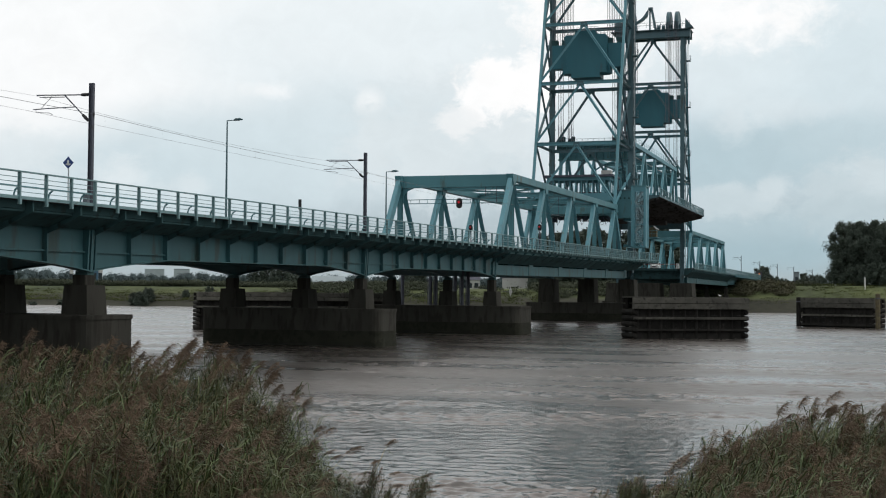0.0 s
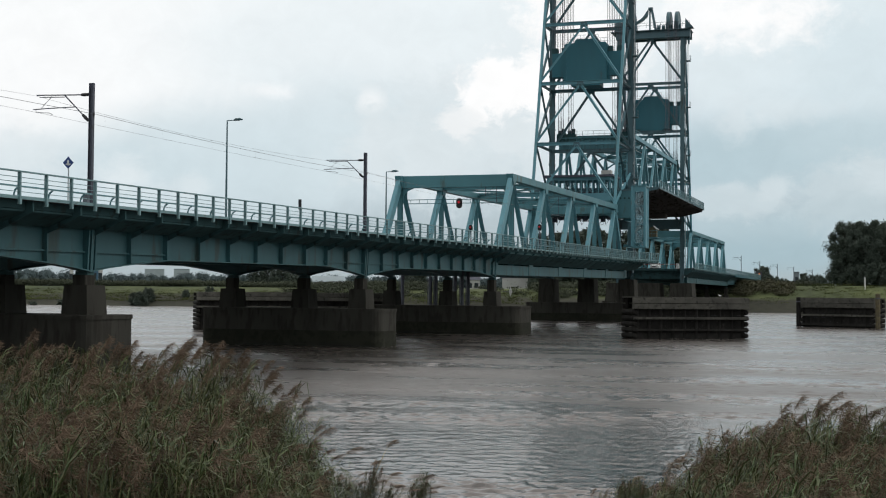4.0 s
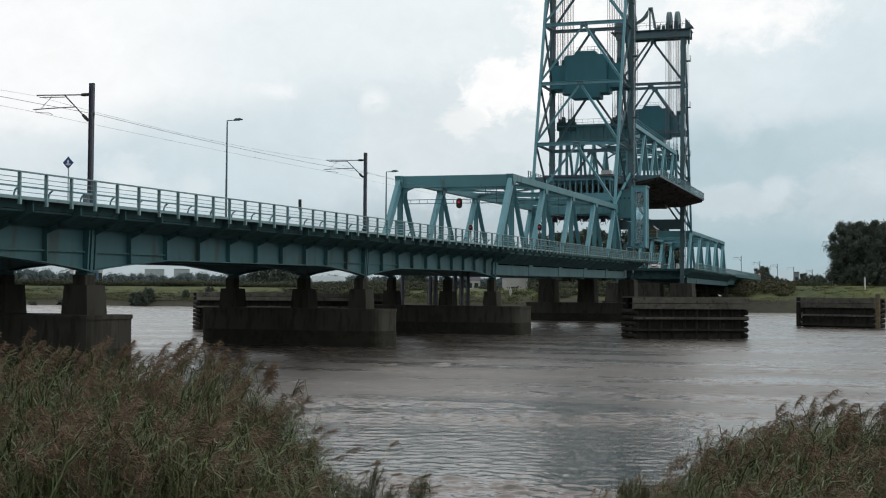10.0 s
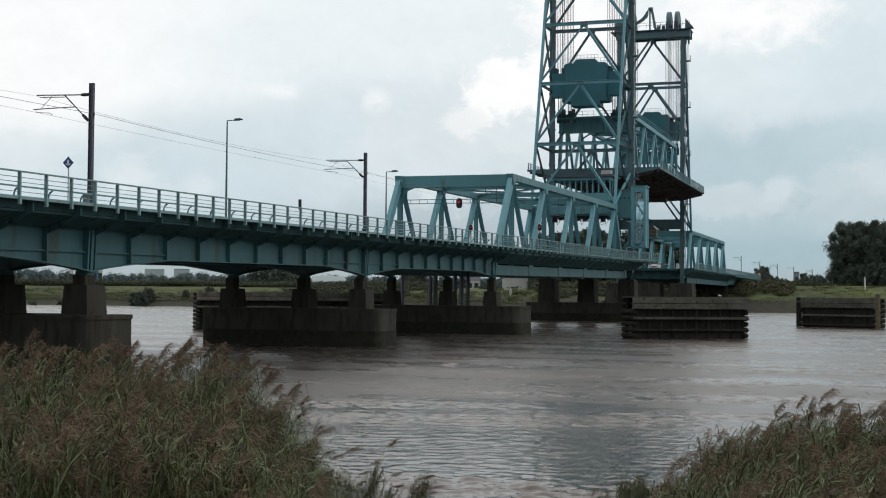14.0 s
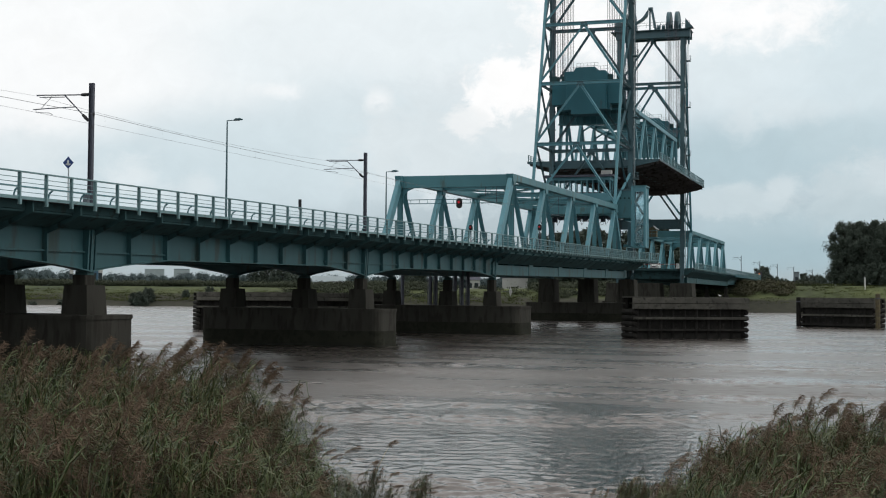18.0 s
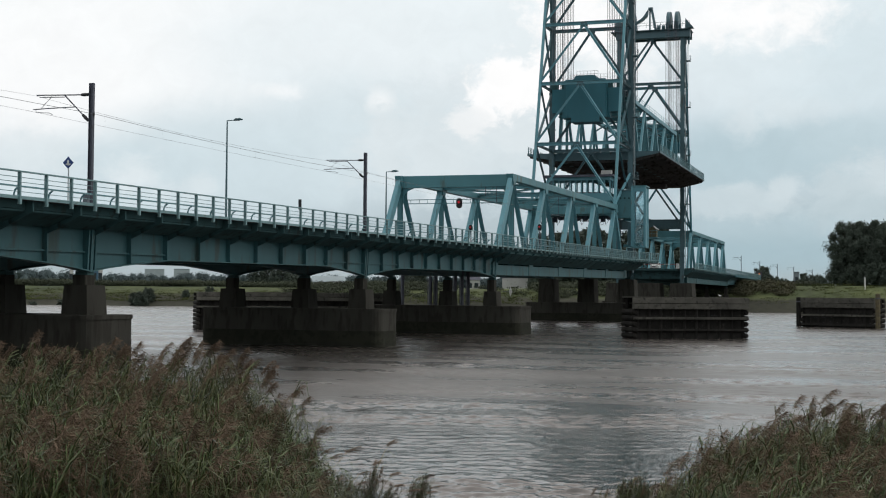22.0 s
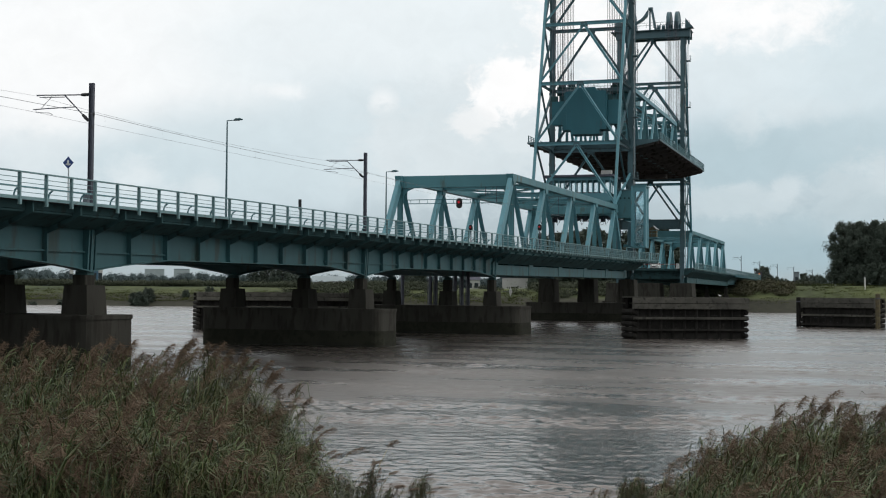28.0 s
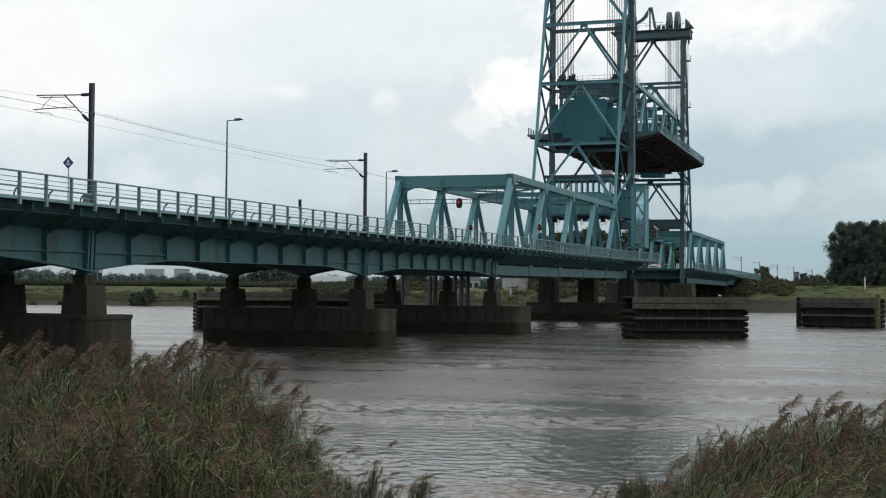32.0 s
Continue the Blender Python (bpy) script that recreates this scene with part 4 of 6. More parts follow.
# ---- the moving span ----
def build_lift():
    L0, L1 = TOWER_A + 1.2, TOWER_B - 1.2
    L = L1 - L0
    lf = thing("lift_span", "raised teal steel lift span with trusses and side walkways", "lift span", at=(0, 0, LIFT_START))
    H = 9.3
    n = 4
    e = 6.0
    pan = (L - 2 * e) / n
    for y in (NEAR + 0.9, FAR - 0.9):
        tc = part("top_chord", Shape().beam((L0 + e * 0.4, y, H), (L1 - e * 0.4, y, H), 0.6, 0.75), TEAL_LIGHT, lf)
        part("bottom_chord", Shape().beam((L0, y, -0.9), (L1, y, -0.9), 0.6, 0.9, "H"), TEAL, lf)
        part("end_post", Shape().beam((L0 + 0.3, y, -0.6), (L0 + e * 0.4, y, H), 0.5, 0.7), TEAL_LIGHT, lf)
        part("end_post", Shape().beam((L1 - 0.3, y, -0.6), (L1 - e * 0.4, y, H), 0.5, 0.7), TEAL_LIGHT, lf)
        for k in range(n + 1):
            xt = L0 + e + k * pan
            part("vertical", Shape().beam((xt, y, -0.6), (xt, y, H), 0.4, 0.42, "H"), TEAL, lf)
            if k < n:
                part("diagonal", Shape().beam((xt, y, H - 0.2), (xt + pan / 2, y, -0.6), 0.4, 0.5), TEAL_LIGHT, lf)
                part("diagonal", Shape().beam((xt + pan / 2, y, -0.6), (xt + pan, y, H - 0.2), 0.4, 0.5), TEAL_LIGHT, lf)
    for k in range(n + 1):
        xt = L0 + e + k * pan
        part("top_strut", Shape().beam((xt, NEAR + 1.1, H), (xt, FAR - 1.1, H), 0.4, 0.6, "H"), TEAL, lf)
        if k < n:
            for a, b in ((NEAR + 1.2, FAR - 1.2), (FAR - 1.2, NEAR + 1.2)):
                part("top_lateral", Shape().beam((xt, a, H - 0.1), (xt + pan, b, H - 0.1), 0.26, 0.3, "H"), TEAL, lf)
    # lifting girders across both ends, with rope sockets and a railing
    for xg in (L0 + 0.7, L1 - 0.7):
        lg = part("lifting_girder", Shape().beam((xg, NEAR + 0.75, 7.4), (xg, FAR - 0.75, 7.4), 1.1, 2.6, "H"), TEAL, lf)
        for i in range(10):
            y = NEAR + 1.5 + i * (FAR - NEAR - 3) / 9
            part("web_stiffener", Shape().box((xg - 0.5, y - 0.05, 6.3), (xg + 0.5, y + 0.05, 8.5)), TEAL, lg)
        for y in (NEAR + 1.2, NEAR + 2.9, FAR - 2.9, FAR - 1.2):
            part("rope_socket", Shape().box((xg - 0.5, y - 0.75, 7.9), (xg + 0.5, y + 0.75, 9.3)).box((xg - 0.3, y - 0.6, 9.3), (xg + 0.3, y - 0.1, 10.2)).box((xg - 0.3, y + 0.05, 9.3), (xg + 0.3, y + 0.55, 9.9)), SOFFIT, lg)
            s = Shape()
            rx = TOWER_A + 1.3 if xg < (L0 + L1) / 2 else TOWER_B - 1.3
            for k in range(4):
                yy = y - 0.42 + 0.28 * k
                s.beam((rx, yy, 9.4), (rx, yy, 9.5 + LIFT_RISE), 0.075, 0.075, "round")
                s.beam((rx, yy, 9.4), (rx, yy, 11.6 + 0.5 * (k % 2)), 0.14, 0.14, "round")
            part("hoisting_rope", s, ROPE, lg)
        for i in range(9):
            y = NEAR + 2.9 + i * (FAR - NEAR - 5.8) / 8
            part("handrail_post", Shape().beam((xg, y, 8.7), (xg, y, 9.8), 0.05, 0.05), GALV, lg)
        for z in (9.25, 9.8):
            part("handrail", Shape().beam((xg, NEAR + 2.9, z), (xg, FAR - 2.9, z), 0.05, 0.05), GALV, lg)
    # deck
    W0, W1 = 35.35, 58.0
    part("deck_plate", Shape().box((L0, W0, -0.35), (L1, W1, -0.1)), RUSTY, lf, "dark rust-stained underside")
    part("roadway", Shape().box((L0, 45.4, -0.1), (L1, 53.0, 0.0)), ASPHALT, lf)
    for y, a in ((W0, W0 - 0.04), (W1, W1 - 0.04)):
        part("edge_beam", Shape().box((L0, a, -0.3), (L1, a + 0.1, 0.02)), TOWER, lf)
    part("end_beam", Shape().prism([(W0 + 0.1, -0.02), (W0 + 0.1, -0.34), (NEAR + 0.4, -1.35), (FAR - 0.4, -1.35), (W1 - 0.1, -0.34), (W1 - 0.1, -0.02)], "x", L0 - 0.05, L0 + 0.15), TOWER, lf)
    part("end_beam", Shape().prism([(W0 + 0.1, -0.02), (W0 + 0.1, -0.34), (NEAR + 0.4, -1.35), (FAR - 0.4, -1.35), (W1 - 0.1, -0.34), (W1 - 0.1, -0.02)], "x", L1 - 0.15, L1 + 0.05), TOWER, lf)
    nb = 13
    for i in range(nb):
        x = L0 + 0.6 + i * (L - 1.2) / (nb - 1)
        part("floor_beam", Shape().prism([(W0 + 0.3, -0.35), (W0 + 0.3, -0.7), (NEAR, -1.7), (FAR, -1.7), (W1 - 0.3, -0.7), (W1 - 0.3, -0.35)], "x", x - 0.14, x + 0.14), RUSTY, lf)
    for y in (42.0, 44.0, 46.5, 49.0, 51.5):
        part("stringer", Shape().beam((L0 + 0.2, y, -0.75), (L1 - 0.2, y, -0.75), 0.3, 0.8, "H"), RUSTY, lf)
    part("hanging_box", Shape().box((L1 - 11, 41.6, -2.5), (L1 - 8.5, 45.6, -1.72)), RUSTY, lf)
    for y in (W0 + 0.02, W1 - 0.02):
        n2 = 34
        for i in range(n2):
            part("railing_post", POST, TEAL_LIGHT, lf).location = (L0 + 0.5 + i * (L - 1) / (n2 - 1), y, 0)
        for z in (1.17, 0.85, 0.55, 0.25):
            part("railing_bar", Shape().beam((L0 + 0.3, y, z), (L1 - 0.3, y, z), 0.1 if z > 1 else 0.05, 0.06), TEAL_LIGHT, lf)
    # handrail along the top chord, pipes and a cable tray under the top laterals
    for y in (NEAR + 0.75, FAR - 0.75):
        n3 = 20
        for i in range(n3):
            part("chord_rail_post", Shape().beam((L0 + 3 + i * (L - 6) / (n3 - 1), y, H + 0.37), (L0 + 3 + i * (L - 6) / (n3 - 1), y, H + 1.3), 0.05, 0.05), TEAL_LIGHT, lf)
        for z in (0.85, 1.3):
            part("chord_rail", Shape().beam((L0 + 3, y, H + z), (L1 - 3, y, H + z), 0.045, 0.045), TEAL_LIGHT, lf)
    part("cable_tray", Shape().beam((L0 + 2, 43.6, H - 0.6), (L1 - 2, 43.6, H - 0.6), 0.5, 0.12, "U"), GALV, lf)
    for k in range(n + 1):
        xt = L0 + e + k * pan
        arch = [(xt, NEAR + 1.2 + i * (FAR - NEAR - 2.4) / 12, H - 0.5 - 1.7 * (abs(i - 6) / 6) ** 2.4) for i in range(13)]
        part("sway_arch", Shape().tube(arch, 0.16, 6), TEAL_LIGHT, lf)
    part("machine_cabin", Shape().prism([(44.2, 0.0), (49.2, 0.0), (49.2, 2.3), (46.7, 2.75), (44.2, 2.3)], "x", L0 + L / 2 - 3, L0 + L / 2 + 3), TEAL, lf, "teal machine cabin over the roadway").location = (0, 0, H + 0.4)
    return lf


def build_counterweight(x, z):
    cw = thing("counterweight", "deep teal stepped steel counterweight hanging on ropes in the tower", "counterweight", "counterweights", at=(x, 0, z))
    m = (NEAR + FAR) / 2
    half = [(2.4, 0.0), (2.4, 0.75), (3.55, 0.75), (3.55, 6.85), (3.3, 7.12), (1.95, 7.12), (1.6, 7.75)]
    out = [(m + a, b) for a, b in half] + [(m - a, b) for a, b in reversed(half)]
    part("weight_block", Shape().prism(out, "x", -1.6, 1.6), TEAL_DARK, cw)
    for o in (-1, 1):
        part("weight_wing", Shape().prism([(m + o * 3.55, 0.75), (m + o * 4.0, 0.75), (m + o * 4.0, 1.7), (m + o * 5.75, 1.7), (m + o * 5.75, 5.65), (m + o * 3.55, 5.65)], "x", -0.9, 0.9), TEAL_DARK, cw)
        part("cover_strap", Shape().box((-1.64, m + o * 3.2 - 0.1, 0.8), (-1.6, m + o * 3.2 + 0.1, 6.8)), TEAL_DARK, cw)
    for o in (-1, 1):
        for i in range(3):
            part("shoulder_post", Shape().beam((0, m + o * (2.2 + 0.6 * i), 7.12), (0, m + o * (2.2 + 0.6 * i), 8.1), 0.05, 0.05), GALV, cw)
        for z2 in (7.6, 8.1):
            part("shoulder_rail", Shape().beam((0, m + o * 2.0, z2), (0, m + o * 3.5, z2), 0.05, 0.05), GALV, cw)
    for y in (NEAR + 1.2, NEAR + 2.9, FAR - 2.9, FAR - 1.2):
        part("rope_socket", Shape().box((-0.45, y - 0.5, 5.7), (0.45, y + 0.5, 6.6)), SOFFIT, cw)
        s = Shape()
        for k in range(4):
            s.beam((0, y - 0.42 + 0.28 * k, 6.5), (0, y - 0.42 + 0.28 * k, 6.2 + LIFT_RISE), 0.075, 0.075, "round")
        part("hoisting_rope", s, ROPE, cw)
    for i in range(7):
        y = m - 1.8 + i * 0.6
        part("handrail_post", Shape().beam((0, y, 7.65), (0, y, 8.7), 0.05, 0.05), GALV, cw)
    for z2 in (8.2, 8.7):
        part("handrail", Shape().beam((0, m - 1.8, z2), (0, m + 1.8, z2), 0.05, 0.05), GALV, cw)
    return cw


lift_span = build_lift()
CW_START = 40.1
weight_a = build_counterweight(TOWER_A - 3.2, CW_START)
weight_b = build_counterweight(TOWER_B + 3.2, CW_START)


# ---- approach beyond the river ----
def build_far_approach():
    x0 = FAR_END
    for k in range(2):
        a, b = x0 + 38 * k, x0 + 38 * (k + 1)
        z = DECK + climb(a)
        sp = thing("girder_span", "far teal girder span leading to the bank", "bridge span", "approach spans", at=(a, 0, z))
        for g in GIRDERS:
            part("girder_web", Shape().box((0, g - 0.03, -2.6), (38, g + 0.03, -0.7)), TEAL, sp)
        part("deck_slab", Shape().box((0, EDGE + 0.08, -0.7), (38, 56.8, 0)), SOFFIT, sp)
        part("edge_beam", Shape().box((0, EDGE, -0.6), (38, EDGE + 0.08, 0.05)), TEAL_DARK, sp)
        build_railing(a, b, EDGE, tilt=0.0)
    build_pier(x0 + 38, z=climb(x0), seat=6.3)
    ab = solid("abutment", Shape().box((x0 + 74, 36.5, -1), (x0 + 90, 57.5, 9.3)), CONCRETE, "concrete abutment at the end of the bridge", "abutment", kind="structure")


build_far_approach()


# ---- control room and stair shaft in the near tower ----
def build_control_room():
    x0, x1, y0, y1, z0, z1 = TOWER_A - 9.6, TOWER_A - 4.2, 41.5, 51.9, 19.4, 23.2
    c = thing("control_room", "pale green bridge control room with a band of windows high in the tower", "control room")
    part("floor", Shape().box((x0, y0, z0 - 0.5), (x1, y1, z0)), TEAL, c)
    part("roof", Shape().box((x0 - 0.5, y0 - 0.5, z1), (x1 + 0.5, y1 + 0.5, z1 + 0.35)), MAST, c, "dark flat roof")
    part("sill_wall", Shape().box((x0, y0, z0), (x0 + 0.12, y1, z0 + 1.2)).box((x1 - 0.12, y0, z0), (x1, y1, z0 + 1.2)).box((x0 + 0.12, y0, z0), (x1 - 0.12, y0 + 0.12, z0 + 1.2)).box((x0 + 0.12, y1 - 0.12, z0), (x1 - 0.12, y1, z0 + 1.2)), TEAL_LIGHT, c)
    part("head_wall", Shape().box((x0, y0, z1 - 0.5), (x0 + 0.12, y1, z1)).box((x1 - 0.12, y0, z1 - 0.5), (x1, y1, z1)).box((x0 + 0.12, y0, z1 - 0.5), (x1 - 0.12, y0 + 0.12, z1)), TEAL_LIGHT, c)
    n = 11
    for i in range(n + 1):
        y = y0 + 0.08 + i * (y1 - y0 - 0.16) / n
        for x in (x0 + 0.06, x1 - 0.06):
            part("mullion", Shape().box((x - 0.08, y - 0.09, z0 + 1.2), (x + 0.08, y + 0.09, z1 - 0.5)), TEAL_LIGHT, c)
        if i < n:
            for x in (x0 + 0.06, x1 - 0.06):
                p = part("pane", Shape().box((x - 0.01, y + 0.09, z0 + 1.2), (x + 0.01, y + (y1 - y0 - 0.16) / n - 0.09, z1 - 0.5)), PANE, c)
                p.visible_shadow = False
    for i in range(4):
        x = x0 + 0.1 + i * (x1 - x0 - 0.2) / 3
        part("mullion", Shape().box((x - 0.08, y0 - 0.01, z0 + 1.2), (x + 0.08, y0 + 0.14, z1 - 0.5)), TEAL_LIGHT, c)
    part("roof_unit", Shape().box((x1 - 2.0, y0 + 0.6, z1 + 0.35), (x1 - 0.6, y0 + 2.2, z1 + 1.35)), GREYWALL, c, "pale grey ventilation unit on the roof")
    part("desk", Shape().box((x0 + 2, y0 + 2, z0), (x0 + 3, y1 - 4, z0 + 1.5)), MAST, c)
    part("cable_floor", Shape().box((x0 - 0.8, NEAR + 0.5, z0 - 2.5), (TOWER_A - 1.2, FAR - 0.5, z0 - 2.0)), SOFFIT, c, "dark cable floor in the shaded steel colour")
    for i in range(9):
        y = NEAR + 1.4 + i * 1.32
        part("junction_box", Shape().box((x0 + 0.2 + (i % 3) * 1.5, y, z0 - 3.1 - 0.25 * (i % 2)), (x0 + 0.9 + (i % 3) * 1.5, y + 0.7, z0 - 2.5)), MAST, c)
        part("cable", Shape().tube([(x0 + 0.5 + (i % 3) * 1.5, y + 0.4, z0 - 3.0), (x0 + 0.6, y + 0.9, z0 - 3.9), (x0 + 0.4, y + 1.3, z0 - 2.5)], 0.06, 5), MAST, c)
    for x in (x0 + 0.6, x1 - 0.6):
        part("support_beam", Shape().beam((x, NEAR + 0.3, z0 - 1.2), (x, FAR - 0.3, z0 - 1.2), 0.5, 1.3, "H"), TEAL, c)
    return c


def build_stair_shaft():
    s = thing("stair_shaft", "pale green enclosed stair shaft with a glazed side on the tower", "stair shaft")
    x0, x1, y0, y1, z0, z1 = 211.7, 214.2, 36.05, 38.05, 12.0, 21.5
    for x, y in ((x0, y0), (x0, y1), (x1, y0), (x1, y1)):
        part("corner_post", Shape().beam((x, y, z0), (x, y, z1), 0.36, 0.36), TEAL_LIGHT, s)
    part("side_wall", Shape().box((x0 + 0.18, y0 - 0.06, z0), (x1 - 0.18, y0 + 0.04, z1)), TEAL_LIGHT, s)
    bw = part("back_glazing", Shape().box((x1 - 0.02, y0 + 0.18, z0), (x1 + 0.02, y1 - 0.18, z1)), STAIRGLASS, s)
    bw.visible_shadow = False
    for k in range(3):
        za = z0 + 0.6 + k * 2.95
        p = part("glazing", Shape().box((x0 - 0.02, y0 + 0.22, za), (x0 + 0.02, y1 - 0.4, za + 2.75)), STAIRGLASS, s)
        p.visible_shadow = False
        part("transom", Shape().box((x0 - 0.05, y0 + 0.18, za - 0.12), (x0 + 0.05, y1 - 0.18, za)), TEAL_LIGHT, s)
    part("front_panel", Shape().box((x0 - 0.05, y1 - 0.4, z0), (x0 + 0.05, y1 - 0.18, z1)), TEAL_LIGHT, s)
    part("head_panel", Shape().box((x0 - 0.1, y0 + 0.18, z1 - 0.75), (x0 + 0.1, y1 - 0.18, z1)), TEAL_LIGHT, s)
    part("roof", Shape().box((x0 - 0.3, y0 - 0.3, z1), (x1 + 0.3, y1 + 0.2, z1 + 0.2)), TEAL, s)
    part("floor", Shape().box((x0 - 0.2, y0 - 0.2, z0 - 0.2), (x1 + 0.2, y1 + 0.2, z0)), TEAL, s)
    mh = part("machine_house", Shape().box((x0 + 1.0, y1 + 0.2, z0 + 4.6), (x1 + 1.8, 41.0, z1 - 0.5)), TEAL, s)
    for y in (38.75, 39.45, 40.15):
        part("porthole", Shape().disc((x0 + 0.98, y, z1 - 1.7), (1, 0, 0), 0.17, 0.08, 14), SOFFIT, mh, "small dark round porthole")
    part("machine_roof", Shape().box((x0 + 0.8, y1 + 0.1, z1 - 0.5), (x1 + 2.0, 41.2, z1 - 0.3)), TOWER, s)
    part("cable_cabinet", Shape().box((x0 + 1.2, y1 + 0.4, z0 + 0.3), (x1 - 0.6, 39.0, z0 + 3.9)), TOWER, s)
    for k in range(4):
        za = z0 + 0.2 + k * 2.4
        ya, yb = (y0 + 0.3, y1 - 0.35) if k % 2 == 0 else (y1 - 0.35, y0 + 0.3)
        xs = x0 + (0.25 if k % 2 == 0 else 1.3)
        f = Shape()
        for x in (xs, xs + 1.0):
            f.beam((x, ya, za), (x, yb, za + 2.3), 0.06, 0.22)
        for i in range(7):
            t = (i + 0.5) / 7
            f.box((xs, ya + (yb - ya) * t - 0.12, za + 2.3 * t), (xs + 1.0, ya + (yb - ya) * t + 0.12, za + 2.3 * t + 0.04))
        part("stair_flight", f, GALV, s)
    for z in (z0 + 0.2, z0 + 4.4):
        part("support_bracket", Shape().beam((x1 - 0.6, y1, z), (x1 - 0.6, NEAR - 0.35, z), 0.35, 0.4), TEAL, s)
        part("support_beam", Shape().beam((x1 - 0.6, NEAR - 0.35, z), (TOWER_A - 0.6, NEAR - 0.35, z), 0.35, 0.4), TEAL, s)
    return s


build_control_room()
build_stair_shaft()


def build_service_platform():
    p = thing("service_platform", "small steel service platform with a covered winch on the tower", "service platform", at=(TOWER_A + 0.9, 0, 13.9))
    part("deck", Shape().box((-1.0, 35.4, -0.12), (1.4, 39.5, 0)), TEAL, p)
    for z in (-0.3, -1.6):
        part("bracket", Shape().beam((0, 35.7 if z > -1 else 38.0, -0.2), (0, 39.5, z - 0.3), 0.16, 0.2), TEAL, p)
    part("winch_housing", Shape().prism([(35.7, 0), (36.9, 0), (36.9, 1.5), (36.3, 1.75), (35.7, 1.2)], "x", -0.7, 0.8), OCHRE, p, "faded brown winch housing")
    part("winch_cover", Shape().prism([(35.6, 1.2), (36.3, 1.78), (36.25, 1.9), (35.5, 1.3)], "x", -0.8, 0.9), GALV, p)
    part("control_cabinet", Shape().box((-0.5, 37.4, 0), (0.2, 38.1, 1.35)), GALV, p)
    for y in (35.45, 36.4, 37.4, 38.4, 39.4):
        part("handrail_post", Shape().beam((-0.95, y, 0), (-0.95, y, 1.1), 0.05, 0.05), TEAL_LIGHT, p)
    for z in (0.55, 1.1):
        part("handrail", Shape().beam((-0.95, 35.4, z), (-0.95, 39.5, z), 0.05, 0.05), TEAL_LIGHT, p)
    return p


build_service_platform()


# ---- overhead line masts, wires, lamps, signals ----
def build_mast(x, y, base, top, arm=True):
    m = thing("overhead_line_mast", "dark steel railway mast with a bracket arm for the overhead line", "railway mast", "overhead line masts", at=(x, y, base))
    h = top - base
    part("pole", Shape().beam((0, 0, -0.6), (0, 0, h), 0.2, 0.24, "H", up=(0, 1, 0)), MAST, m)
    part("base_plate", Shape().box((-0.3, -0.3, 0.0), (0.3, 0.3, 0.06)), MAST, m)
    if arm:
        a = part("bracket_arm", Shape().tube([(0, 0.15, h - 0.6), (0, 1.0, h - 0.59), (0, 3.4, h - 0.52)], 0.035, 5), MAST, m)
        part("upper_tie", Shape().tube([(0, 1.65, h - 0.68), (0, 3.2, h - 0.64)], 0.025, 5), MAST, a)
        part("stay", Shape().tube([(0, 0.15, h - 2.03), (0, 1.0, h - 1.22), (0, 1.65, h - 0.6)], 0.035, 5), MAST, a)
        part("steady_arm", Shape().tube([(0, 1.0, h - 1.23), (0, 2.4, h - 1.25), (0, 3.6, h - 1.28)], 0.03, 5), MAST, a)
        part("drop_stay", Shape().tube([(0, 2.45, h - 0.62), (0, 3.15, h - 1.27)], 0.018, 4), MAST, a)
        part("registration_arm", Shape().tube([(0, 3.45, h - 1.28), (0, 3.4, h - 1.45), (0, 2.6, h - 1.5), (0, 2.4, h - 1.6)], 0.016, 4), MAST, a)
        part("clamp", Shape().box((-0.05, -0.17, h - 1.75), (0.05, -0.1, h - 1.58)), BLACK, m)
        part("insulator", Shape().tube([(0, 0.16, h - 0.6), (0, 0.4, h - 0.6), (0, 0.62, h - 0.6)], [0.075, 0.095, 0.075], 8), BLACK, a)
        part("insulator", Shape().tube([(0, 0.2, h - 1.98), (0, 0.36, h - 1.83), (0, 0.52, h - 1.68)], [0.075, 0.095, 0.075], 8), BLACK, a)
    return m


MY, MTOP = 39.7, 15.72
for x in (-17.5, 22.1, 61.05, 100.35):
    build_mast(x, MY, DECK + climb(x), MTOP + climb(x))


